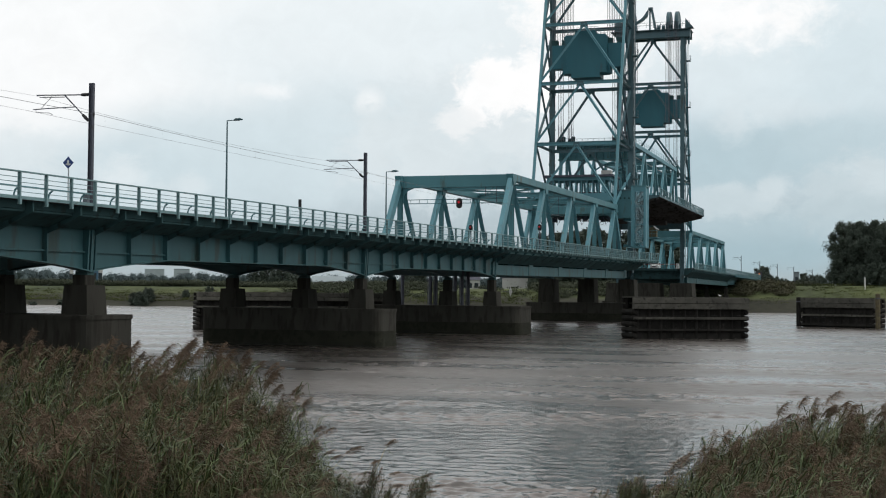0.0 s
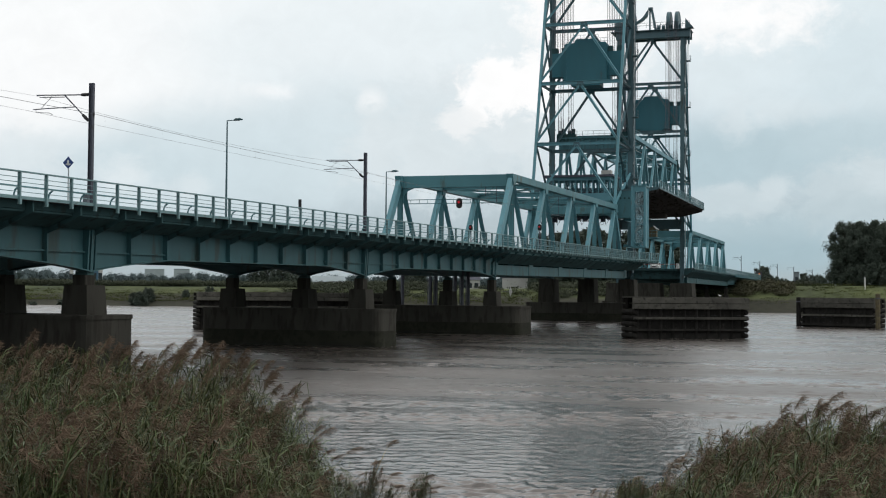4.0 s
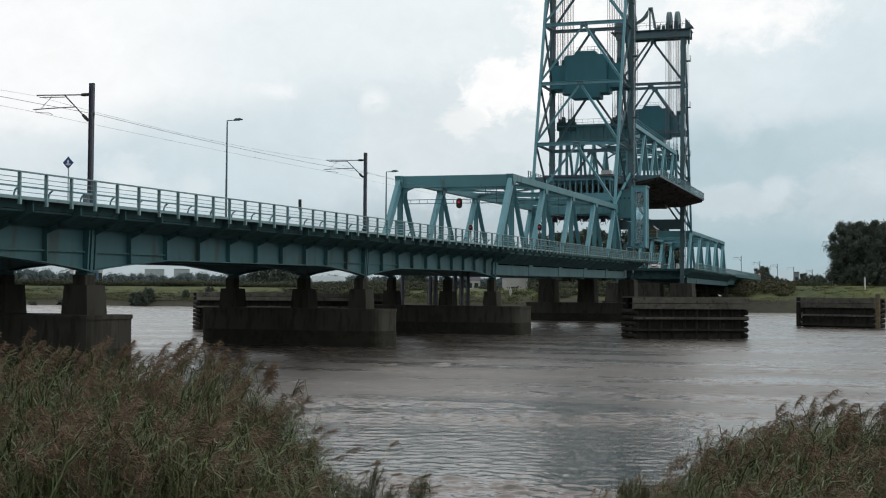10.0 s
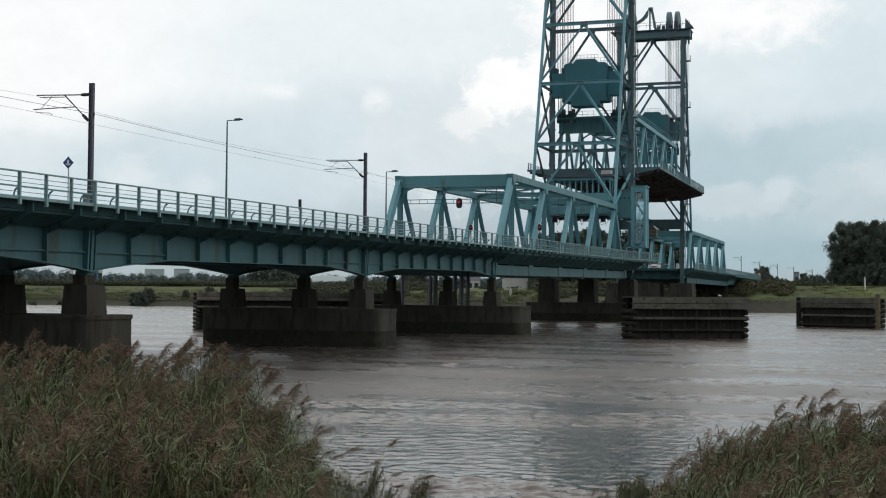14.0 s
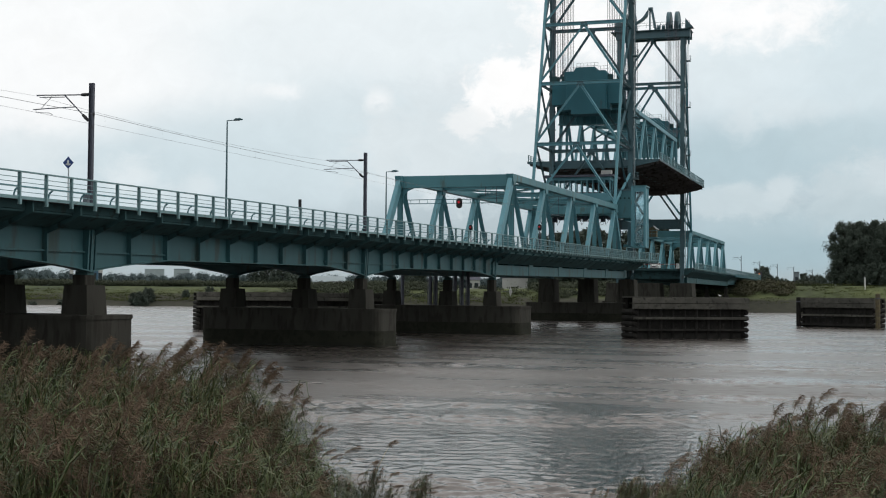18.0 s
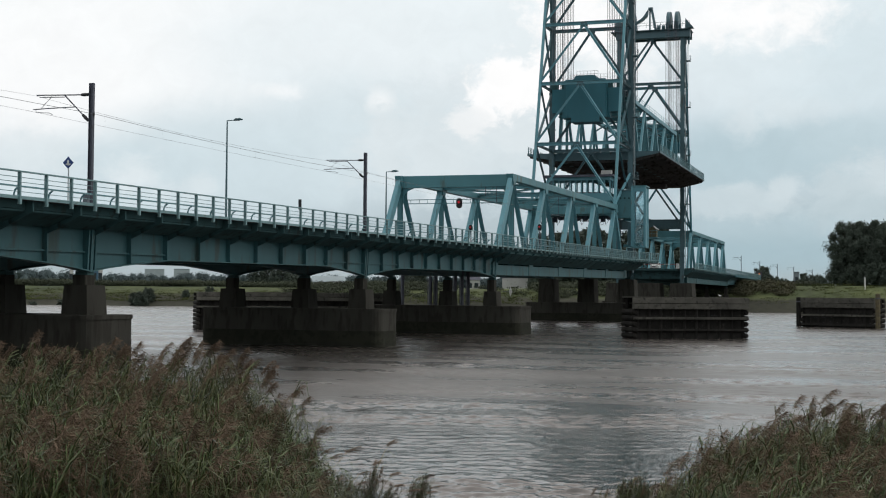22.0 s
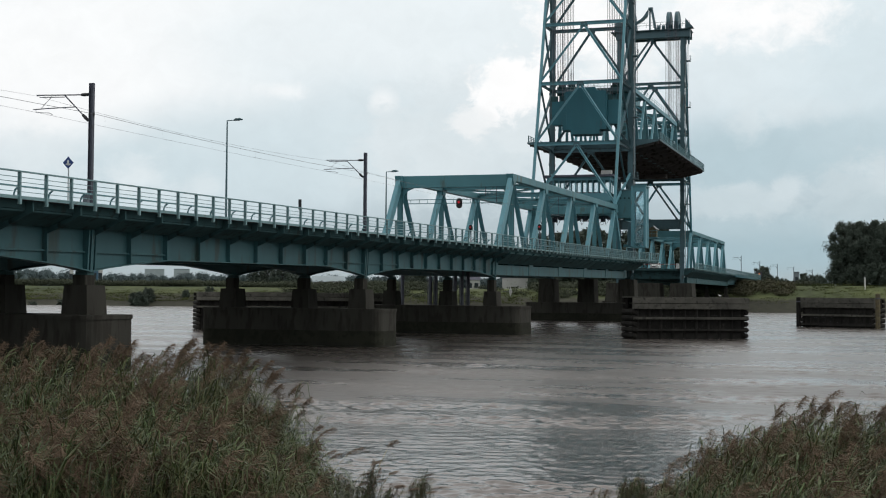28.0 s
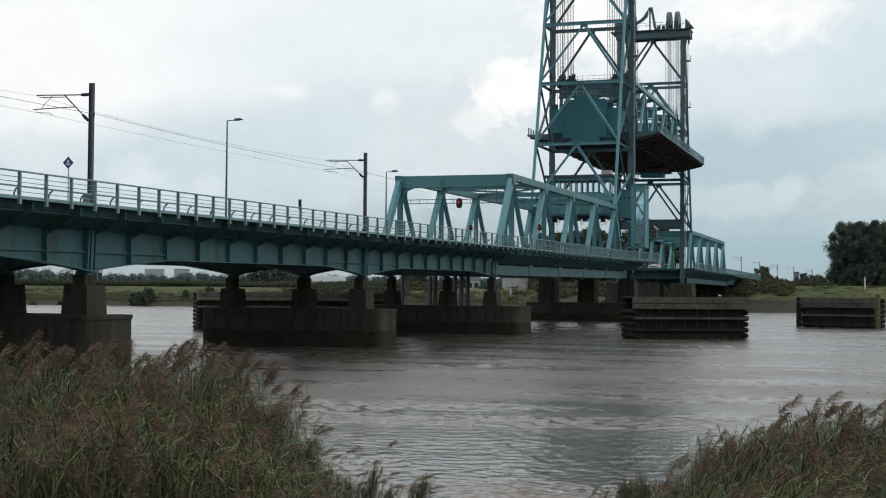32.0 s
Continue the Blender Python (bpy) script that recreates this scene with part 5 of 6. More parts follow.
def build_wires():
    w = thing("overhead_wires", "thin sagging overhead railway wires", "overhead wires")
    xs = (-17.5, 22.1, 61.05, 100.35, 146.2, 176.6, 207.1)
    for y, z, sag, name in ((43.1, 15.16, 0.36, "catenary_wire"), (43.0, 14.26, 0.06, "contact_wire"), (39.4, 14.05, 0.2, "feeder_wire")):
        pts = []
        for a, b in zip(xs, xs[1:]):
            for i in range(10):
                t = i / 10
                pts.append((a + (b - a) * t, y, z + climb(a + (b - a) * t) - sag * 4 * t * (1 - t)))
        pts.append((xs[-1], y, z + climb(xs[-1])))
        part(name, Shape().tube(pts, 0.011 if name == "feeder_wire" else 0.0065, 4), WIRE, w)
    s = Shape()
    for a, b in zip(xs, xs[1:]):
        for i in range(1, 6):
            t = i / 6
            k = climb(a + (b - a) * t)
            s.tube([(a + (b - a) * t, 43.1, 15.16 + k - 0.36 * 4 * t * (1 - t)), (a + (b - a) * t, 43.0, 14.26 + k - 0.06 * 4 * t * (1 - t))], 0.003, 3)
    part("droppers", s, WIRE, w)
    for a in xs[4:]:
        k = climb(a)
        arm = Shape().tube([(a, 43.1, 17.0 + k), (a, 43.1, 15.16 + k)], 0.04, 5).tube([(a, 43.1, 15.3 + k), (a, 41.4, 16.9 + k)], 0.03, 5)
        arm.tube([(a, 41.8, 14.5 + k), (a, 43.6, 14.32 + k)], 0.025, 5).tube([(a, 41.8, 17.0 + k), (a, 41.8, 14.5 + k)], 0.03, 5)
        part("wire_hanger", arm, MAST, w)
    return w


build_wires()


def build_lamp(x, y, base, h):
    m = thing("street_lamp", "slim grey-green street lamp with a short horizontal arm", "street lamp", "street lamps", at=(x, y, base))
    part("pole", Shape().tube([(0, 0, 0), (0, 0, h * 0.5), (0, 0, h)], [0.11, 0.09, 0.06], 8), TOWER, m)
    part("arm", Shape().tube([(0, 0.04, h), (0, -0.7, h + 0.03)], 0.045, 6), TOWER, m)
    part("lamp_head", Shape().tube([(0, -0.65, h + 0.03), (0, -0.8, h + 0.07), (0, -1.2, h + 0.1), (0, -1.5, h + 0.06)], [0.06, 0.12, 0.13, 0.05], 8), TOWER, m)
    return m


for x, h in ((106.6, 10.45), (146.7, 9.1)):
    build_lamp(x, 55.4, DECK + climb(x), h)


def build_diamond_sign():
    m = thing("diamond_sign", "blue diamond railway sign with a white mark on a thin pole", "railway sign", at=(58.3, 39.2, DECK + climb(58.3)))
    part("pole", Shape().tube([(0, 0, 0), (0, 0, 2.0)], 0.035, 6), GALV, m)
    r = 0.31
    part("plate", Shape().add([(-0.05, -r, 2.15), (-0.05, 0, 2.15 - r), (-0.05, r, 2.15), (-0.05, 0, 2.15 + r), (-0.02, -r, 2.15), (-0.02, 0, 2.15 - r), (-0.02, r, 2.15), (-0.02, 0, 2.15 + r)],
                     [(0, 1, 2, 3), (7, 6, 5, 4), (0, 4, 5, 1), (1, 5, 6, 2), (2, 6, 7, 3), (3, 7, 4, 0)]), BLUE, m)
    part("mark", Shape().box((-0.06, -0.05, 2.02), (-0.052, 0.05, 2.28)).box((-0.06, -0.14, 2.04), (-0.052, 0.14, 2.1)), WHITE, m)
    return m


build_diamond_sign()


def build_deck_cabinet(x, y):
    c = thing("trackside_cabinet", "small blue-grey cabinet beside the railway mast", "cabinet", at=(x, y, DECK + climb(x)))
    part("body", Shape().box((-0.12, -0.13, 0.08), (0.12, 0.13, 0.7)), GREYBLUE, c)
    part("lid", Shape().box((-0.15, -0.16, 0.7), (0.15, 0.16, 0.75)), GREYBLUE, c)
    part("plinth", Shape().box((-0.18, -0.2, 0), (0.18, 0.2, 0.08)), MAST, c)


def build_marker_post(x, y):
    p = thing("marker_post", "slim dark marker post behind the bridge railing", "post", at=(x, y, DECK + climb(x)))
    part("pole", Shape().tube([(0, 0, 0), (0, 0, 1.55)], 0.04, 6), MAST, p)
    part("board", Shape().box((-0.03, -0.11, 1.3), (0.03, 0.11, 2.0)), BLACK, p)


build_deck_cabinet(60.3, 39.45)
build_marker_post(86.6, 39.2)


def build_signal(x, y, z, r, pole=None, label="dark oval signal plate with a lit red light", hang=0.0):
    m = thing("railway_signal", label, "signal", "signals", at=(x, y, z))
    out = []
    for i in range(20):
        a = 2 * math.pi * i / 20
        out.append((math.cos(a) * r * 0.72, math.sin(a) * r * 0.72 + (r * 0.45 if math.sin(a) > 0 else -r * 0.45)))
    s = Shape().prism(out, "x", -0.06, 0.06)
    part("plate", s, BLACK, m)
    part("light", Shape().disc((-0.09, 0, r * 0.25), (1, 0, 0), r * 0.34, 0.06, 16), REDLIGHT, m, "lit red light")
    part("hood", Shape().disc((-0.18, 0, r * 0.25), (1, 0, 0), r * 0.42, 0.24, 16, hole=r * 0.36), BLACK, m)
    if pole:
        part("pole", Shape().tube([(0.12, 0, -pole), (0.12, 0, r)], 0.06, 6), MAST, m)
    if hang:
        part("hanger", Shape().beam((0.1, 0, r * 0.6), (0.1, 0, hang), 0.1, 0.1), MAST, m)
    return m


def build_gantry():
    g = thing("signal_gantry", "slim teal lattice gantry carrying a railway signal", "signal gantry")
    x, y0, y1, z = 147.2, 40.5, 53.0, 14.72
    for zz in (0.0, 0.45):
        part("chord", Shape().beam((x, y0, z + zz), (x, y1, z + zz), 0.08, 0.08), TEAL, g)
    for i in range(12):
        y = y0 + 0.5 + i * (y1 - y0 - 1) / 11
        part("web_bar", Shape().beam((x, y, z), (x, y, z + 0.45), 0.05, 0.05), TEAL, g)
    for y in (y0, y1):
        part("hanger", Shape().beam((x, y, z - 0.1), (x, y, 17.3), 0.12, 0.12), TEAL, g)


build_gantry()
build_signal(147.0, 46.5, 14.7, 0.5, hang=0.4)
build_signal(146.7, 45.0, 11.8, 0.32, pole=2.5, label="small dark traffic light showing red")
build_signal(156.35, 39.3, 12.3, 0.34, pole=2.85, label="small dark traffic light showing red")


# ---- timber fenders ----
def build_fender(cx, cy, half, depth, top, rows, turn=0.0, scallop=True):
    f = thing("timber_fender", "dark wet timber fender of stacked beams in the river", "river fender", "river fenders", at=(cx, cy, 0))
    f.rotation_euler = (0, 0, turn)
    piles = max(3, int(half * 2 / 1.1))
    me = Shape().tube([(0, 0, -3), (0, 0, top - 0.15)], 0.2, 8).mesh("timber_post")
    me.materials.append(TIMBER)
    for i in range(piles):
        for d in (0.28, depth - 0.28):
            part("timber_post", me, TIMBER, f).location = (d, -half + 0.4 + i * (2 * half - 0.8) / (piles - 1), 0)
    h = top / rows
    for k in range(rows):
        z = top - (k + 0.5) * h
        pale = k in (0, 1, 3, 5)
        high = (h * 0.94, h * 0.9, 0, h * 0.42, 0, h * 0.34)[k] if k < 6 else 0
        if high:
            part("wale_beam", Shape().beam((-0.05, -half - 0.1, z), (-0.05, half + 0.1, z), 0.4 if k < 2 else 0.26, high), TIMBER_PALE if pale and k < 4 else TIMBER, f)
        part("back_wale", Shape().beam((depth, -half, z), (depth, half, z), 0.35, h * 0.8), TIMBER, f)
        for y in (-half + 0.1, half - 0.1):
            if k > 1:
                part("end_wale", Shape().tube([(-0.12, y, z), (0.1, y, z), (depth - 0.1, y, z), (depth + 0.12, y, z)], [h * 0.3, h * 0.47, h * 0.47, h * 0.3], 10), TIMBER, f)
        part("backing_plank", Shape().box((0.2, -half + 0.2, z - h * 0.5 + 0.002), (0.27, half - 0.2, z + h * 0.5 - 0.002)), TIMBER, f)
    n = int(half * 2 / 0.32)
    deck = Shape().box((-0.15, 0, top), (depth + 0.15, 0.27, top + 0.07)).mesh("deck_plank")
    deck.materials.append(TIMBER_PALE)
    for i in range(n):
        part("deck_plank", deck, TIMBER_PALE, f).location = (0, -half + i * 2 * half / n, 0)
    return f


build_fender(133.5, 18.1, 6.0, 3.2, 4.05, 7, radians(31))
build_fender(195.0, 6.3, 5.8, 2.6, 4.05, 6, radians(-30))
build_fender(142.0, 65.0, 11.0, 3.0, 4.2, 9, radians(37))


def build_end_post(x, y, top, mat, label):
    p = thing("fender_post", label, "post", "fender posts", at=(x, y, 0))
    part("shaft", Shape().tube([(0, 0, -3), (0, 0, top - 0.1), (0, 0, top)], [0.32, 0.32, 0.24], 10), mat, p)
    part("band", Shape().tube([(0, 0, top - 0.7), (0, 0, top - 0.55)], 0.34, 10), MAST, p)


build_end_post(191.5, 0.8, 4.75, OCHRE, "weathered yellow timber post at the end of the fender")
build_end_post(197.8, 11.6, 4.2, TIMBER, "dark round timber post at the end of the fender")


# tall mooring piles behind the bridge
for bx, d, top in ((713, 165, 7.0), (762, 172, 7.2), (772, 172, 7.0), (806, 172, 6.9), (818, 174, 7.1), (829, 172, 7.0)):
    x, y = 0, 0
    a = radians(18.233) - math.atan((bx - 784) / 2370)
    x, y = d * math.cos(a) * 1.02, d * math.sin(a) * 1.02
    m = thing("mooring_pile", "dark steel mooring pile standing in the river", "mooring pile", "mooring piles", at=(x, y, 0))
    part("shaft", Shape().tube([(0, 0, -3), (0, 0, top)], 0.24, 8), MAST, m)
    part("cap", Shape().tube([(0, 0, top), (0, 0, top + 0.12)], [0.3, 0.26], 8), MAST, m)
    part("ladder_rail", Shape().beam((-0.42, -0.2, 1.0), (-0.42, -0.2, top - 0.4), 0.06, 0.06).beam((-0.42, 0.2, 1.0), (-0.42, 0.2, top - 0.4), 0.06, 0.06), MAST, m)


def build_board():
    s = thing("navigation_board", "white diamond navigation board on the pier", "navigation sign", at=(BOARD_X, 38.0, 4.55))
    r = 0.55
    v = [(-0.02, 0, -r), (-0.02, -0.2, 0), (-0.02, 0, r), (-0.02, 0.2, 0), (0.02, 0, -r), (0.02, -0.2, 0), (0.02, 0, r), (0.02, 0.2, 0)]
    part("plate", Shape().add(v, [(0, 1, 2, 3), (7, 6, 5, 4), (0, 4, 5, 1), (1, 5, 6, 2), (2, 6, 7, 3), (3, 7, 4, 0)]), WHITE, s)
    part("bracket", Shape().beam((0.03, 0, 0), (0.03, 0.9, 0), 0.06, 0.06), MAST, s)


BOARD_X = 138.6
build_board()


# ---- a car and the barrier on the far side of the opening ----
def build_car(x, y, z):
    c = thing("car", "white car waiting at the closed barrier on the bridge", "car", at=(x, y, z))
    w = 0.86
    side = [(-2.1, 0.3), (-2.1, 0.62), (-1.95, 0.8), (-1.1, 0.95), (-0.45, 1.42), (0.9, 1.45), (1.6, 1.02), (2.05, 0.95), (2.1, 0.35), (1.9, 0.22), (-1.9, 0.22)]
    part("body", Shape().prism(side, "y", -w, w), WHITE, c)
    part("windscreen", Shape().add([(-1.07, -0.7, 0.985), (-1.07, 0.7, 0.985), (-0.5, 0.62, 1.4), (-0.5, -0.62, 1.4)], [(0, 1, 2, 3)]), GLASSDARK, c)
    for s in (-1, 1):
        part("side_window", Shape().prism([(-0.75, 1.0), (-0.35, 1.34), (0.85, 1.36), (1.3, 1.02)], "y", s * (w + 0.005) - 0.01, s * (w + 0.005) + 0.01), GLASSDARK, c)
        part("headlight", Shape().box((-2.13, s * 0.62 - 0.18, 0.58), (-2.06, s * 0.62 + 0.18, 0.74)), GALV, c)
        for wx in (-1.3, 1.3):
            t = part("wheel", Shape().disc((wx, s * 0.78, 0.31), (0, 1, 0), 0.31, 0.2, 18), BLACK, c)
            part("rim", Shape().disc((wx, s * 0.89, 0.31), (0, 1, 0), 0.19, 0.02, 14), GALV, t)
    part("grille", Shape().box((-2.12, -0.4, 0.4), (-2.07, 0.4, 0.58)), BLACK, c)
    part("bumper", Shape().box((-2.18, -0.8, 0.26), (-2.04, 0.8, 0.42)), WHITE, c)
    return c


build_car(290.5, 47.1, DECK + climb(290))


def build_barrier(x, y0, y1, z):
    m = thing("barrier", "closed red and white road barrier across the far roadway", "barrier", at=(x, y0, z))
    part("housing", Shape().box((-0.25, -0.3, 0), (0.25, 0.3, 1.1)), WHITE, m)
    n = 8
    L = y1 - y0
    for i in range(n):
        part("boom_section", Shape().box((-0.05, 0.3 + i * L / n, 0.85), (0.05, 0.3 + (i + 1) * L / n - 0.004, 0.99)), SIGNRED if i % 2 == 0 else WHITE, m)
    return m


build_barrier(284.6, 41.5, 52.0, DECK + climb(284))


def build_gull(x, y, z):
    g = thing("gull", "white gull standing on the timber fender", "bird", at=(x, y, z))
    part("body", Shape().tube([(0, -0.26, 0.2), (0, -0.15, 0.24), (0, 0.02, 0.27), (0, 0.14, 0.3), (0, 0.2, 0.34)], [0.02, 0.08, 0.1, 0.08, 0.05], 8), FEATHER, g)
    part("head", Shape().tube([(0, 0.16, 0.36), (0, 0.2, 0.42), (0, 0.26, 0.43), (0, 0.3, 0.42)], [0.04, 0.06, 0.055, 0.02], 8), FEATHER, g)
    part("beak", Shape().tube([(0, 0.29, 0.42), (0, 0.37, 0.405)], [0.018, 0.004], 5), TIMBER_PALE, g)
    for s in (-0.04, 0.04):
        part("leg", Shape().tube([(s, 0, 0.0), (s, 0.0, 0.2)], 0.01, 4), TIMBER_PALE, g)
    return g


build_gull(136.0, 15.6, 4.12).scale = (0.62, 0.62, 0.62)


# ---- trees, bushes and buildings on the far bank ----
def leaf_cloud(s, centre, radii, count, size, rng, spread=0.3, reach=1.2):
    """Leaves round a lobe, most of them facing outwards."""
    for _ in range(count):
        p = Vector((rng.gauss(0, 1), rng.gauss(0, 1), rng.gauss(0, 1))).normalized() * min(reach, abs(rng.gauss(0.72, 0.24)))
        c = Vector(centre) + Vector((p.x * radii[0], p.y * radii[1], p.z * radii[2]))
        a = (p.normalized() + Vector((rng.gauss(0, spread), rng.gauss(0, spread), rng.gauss(0.25, spread)))).normalized()
        b = a.orthogonal().normalized()
        e = a.cross(b)
        q = size * rng.uniform(0.6, 1.4)
        s.add([c - b * q, c + e * q * 0.6, c + b * q, c - e * q * 0.6], [(0, 1, 2, 3)])


def leaf_heart(s, centre, radii, rng):
    """The dense uneven heart of a lobe of leaves."""
    k, cols, rows = len(s.v), 7, 4
    for j in range(rows + 1):
        e = math.pi * (j / rows - 0.5)
        for i in range(cols):
            a = 2 * math.pi * (i + 0.5 * (j % 2)) / cols
            q = rng.uniform(0.78, 1.12)
            s.v.append((centre[0] + radii[0] * q * math.cos(e) * math.cos(a), centre[1] + radii[1] * q * math.cos(e) * math.sin(a), centre[2] + radii[2] * q * math.sin(e)))
    for j in range(rows):
        for i in range(cols):
            a, b = k + j * cols + i, k + j * cols + (i + 1) % cols
            s.f.append((a, b, b + cols, a + cols))


def tree_mesh(seed, height, width, leaves, size, bare=0.15):
    rng = random.Random(seed)
    t = Shape()
    t.tube([(0, 0, -0.5), (0.1, 0, height * 0.2), (rng.uniform(-.4, .4), rng.uniform(-.4, .4), height * 0.5), (0, 0, height * 0.88)], [height * 0.022, height * 0.018, height * 0.011, 0.04], 7)
    c = Shape()
    lobes = 26
    for i in range(lobes):
        z = height * (bare + (1 - bare) * (0.12 + 0.8 * i / (lobes - 1)))
        f = 1 - abs((z / height - 0.5) / 0.62) ** 2.2
        a = i * 2.4 + rng.uniform(-.4, .4)
        r = width * 0.5 * max(0.2, f) * rng.uniform(0.25, 0.85)
        ctr = (math.cos(a) * r, math.sin(a) * r, z)
        t.tube([(0, 0, max(height * 0.15, z - height * 0.18)), (ctr[0] * 0.6, ctr[1] * 0.6, z - height * 0.05), ctr], [height * 0.008, height * 0.005, 0.03], 5)
        rr = width * rng.uniform(0.13, 0.24) * max(0.55, f)
        leaf_cloud(c, ctr, (rr, rr, rr * rng.uniform(0.8, 1.2)), leaves // lobes, size, rng, 0.4, 1.45)
    return t.mesh("trunk"), c.mesh("crown")


TREES = [tree_mesh(11, 18, 12, 21000, 0.19, 0.0), tree_mesh(12, 16, 10, 16000, 0.19, 0.0), tree_mesh(13, 7, 7, 3600, 0.22, 0.0), tree_mesh(14, 10, 8, 5000, 0.22, 0.0),
         tree_mesh(15, 18, 12, 7000, 0.34, 0.0), tree_mesh(16, 16, 10, 5500, 0.34, 0.0)]


def plant(kind, x, y, scale, turn, mat=FOLIAGE, label="broad dark green tree on the far river bank", name="tree", group="far bank trees", z=None, wide=1.0):
    g = ground_height(x, y) - 0.2 if z is None else z
    t = thing(name, label, name, group, at=(x, y, g))
    t.rotation_euler = (0, 0, turn)
    t.scale = (scale * wide, scale * wide, scale)
    tr, cr = TREES[kind]
    if not tr.materials:
        tr.materials.append(BARK)
    part("trunk", tr, BARK, t)
    c = new("crown", cr.copy() if mat is not FOLIAGE else cr)
    if not c.data.materials:
        c.data.materials.append(mat)
    c.parent = t
    return t


def at_view(bx, d):
    """A place d metres ahead whose bearing is that of bx, by the camera's lens."""
    a = radians(18.233) - math.atan((bx - 784) / 2370)
    r = d / math.cos(math.atan((bx - 784) / 2370))
    return r * math.cos(a), r * math.sin(a)


rng = random.Random(5)
# bearing, distance, kind and size
GROVE = (
    (1496, 392, 1, 1.26), (1534, 386, 0, 1.12), (1562, 382, 0, 1.12), (1600, 388, 0, 1.22), (1514, 402, 1, 1.32), (1547, 400, 0, 1.14),
    (1580, 400, 1, 1.27), (1497, 398, 3, 1.5), (1635, 390, 0, 1.3), (1494, 388, 2, 1.2), (1510, 380, 2, 0.9), (1535, 376, 2, 0.9),
    (1560, 374, 2, 1.0), (1585, 376, 2, 0.9),
)
RAILWAY_TREES = (
    (1308, 540, 3, 0.85), (1368, 560, 2, 1.1), (1383, 570, 2, 0.95), (1423, 640, 3, 1.05), (1440, 640, 2, 1.35), (1456, 610, 2, 1.2),
    (1398, 600, 2, 0.8), (1345, 500, 3, 1.0), (1352, 540, 3, 1.15), (1325, 520, 3, 0.8), (1388, 600, 2, 0.9), (1406, 590, 2, 0.8),
    (1418, 600, 2, 0.75), (1428, 640, 2, 0.9), (1450, 620, 2, 1.1),
)
TREES_BEHIND_BRIDGE = (
    (965, 430, 4, 1.14), (990, 440, 5, 1.33), (1015, 430, 4, 1.20), (1042, 440, 4, 1.24), (1068, 430, 5, 1.33), (1092, 440, 4, 1.20),
    (940, 445, 5, 1.10), (1120, 440, 5, 1.29), (1162, 470, 4, 1.50), (1177, 480, 5, 1.45), (1150, 480, 4, 1.40), (1095, 430, 5, 0.64),
    (1010, 430, 3, 0.83), (960, 430, 3, 0.92), (985, 440, 5, 0.64),
)
TREES_UPSTREAM = (
    (745, 420, 3, 0.8), (728, 425, 2, 0.9), (500, 430, 2, 1.3), (475, 440, 3, 0.9), (525, 440, 3, 0.8), (455, 436, 2, 1.1),
)
for row in (GROVE, RAILWAY_TREES, TREES_BEHIND_BRIDGE, TREES_UPSTREAM):
    for bx, d, k, sc in row:
        x, y = at_view(bx, d)
        plant(k, x, y, sc, rng.uniform(0, 6))
for bx, d, sc in ((252, 388, 0.75), (240, 392, 0.6), (264, 394, 0.65), (60, 390, 0.5), (330, 396, 0.4), (110, 392, 0.45), (372, 396, 0.5)):
    x, y = at_view(bx, d)
    plant(2, x, y, sc, rng.uniform(0, 6), FOLIAGE, "low dark green bush on the grassy bank", "bush", "bank bushes")


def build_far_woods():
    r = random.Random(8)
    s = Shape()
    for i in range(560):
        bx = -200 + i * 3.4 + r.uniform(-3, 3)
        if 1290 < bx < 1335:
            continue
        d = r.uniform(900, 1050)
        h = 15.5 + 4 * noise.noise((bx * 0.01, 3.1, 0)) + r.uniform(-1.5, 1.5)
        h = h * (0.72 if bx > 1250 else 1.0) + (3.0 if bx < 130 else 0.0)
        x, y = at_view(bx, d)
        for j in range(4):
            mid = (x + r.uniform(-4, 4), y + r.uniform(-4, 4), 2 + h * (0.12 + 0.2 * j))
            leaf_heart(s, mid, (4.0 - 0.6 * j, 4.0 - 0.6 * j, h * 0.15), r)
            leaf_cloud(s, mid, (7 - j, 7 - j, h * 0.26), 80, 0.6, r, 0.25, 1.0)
    return solid("far_woods", s, FOLIAGE_HAZED, "distant line of trees behind the fields, coloured grey-green with haze", "woods", kind="stuff")


build_far_woods()


def build_dyke_hedge():
    """A low overgrown dyke behind the bank."""
    r = random.Random(44)
    s = Shape()
    for i in range(900):
        y = 20 + i * 0.36 + r.uniform(-0.4, 0.4)
        if 98 < y < 124:
            continue
        x = river_far(y) + r.uniform(27, 33)
        h = (2.5 if y > 70 else 1.7) + 0.6 * noise.noise((y * 0.03, 1.7, 0)) + r.uniform(-0.3, 0.3)
        leaf_cloud(s, (x, y, ground_height(x, y) + h * 0.4), (2.4, 2.4, h * 0.5), 90, 0.26, r)
    return solid("dyke_hedge", s, HEDGE, "low olive-green overgrown dyke behind the bank", "hedge", kind="stuff")


build_dyke_hedge()


def build_bank_scrub():
    r = random.Random(31)
    s = Shape()
    for i in range(1900):
        y = r.uniform(-90, 330)
        if 34 < y < 90:
            continue
        x = river_far(y) + 4 + (14 if y > 60 else 30) * r.random() ** (1.6 if y > 60 else 0.7)
        g = ground_height(x, y)
        if g < 1.2:
            continue
        q = r.uniform(0.5, 1.3) * (1.5 if r.random() < 0.15 else 0.8)
        leaf_cloud(s, (x, y, g + q * 0.35), (q * 2.6, q * 3.4, q * 0.4), 34, 0.16, r)
    return solid("bank_scrub", s, SCRUB, "rough tufted grass and scrub on the far bank", "scrub", kind="stuff")


build_bank_scrub()


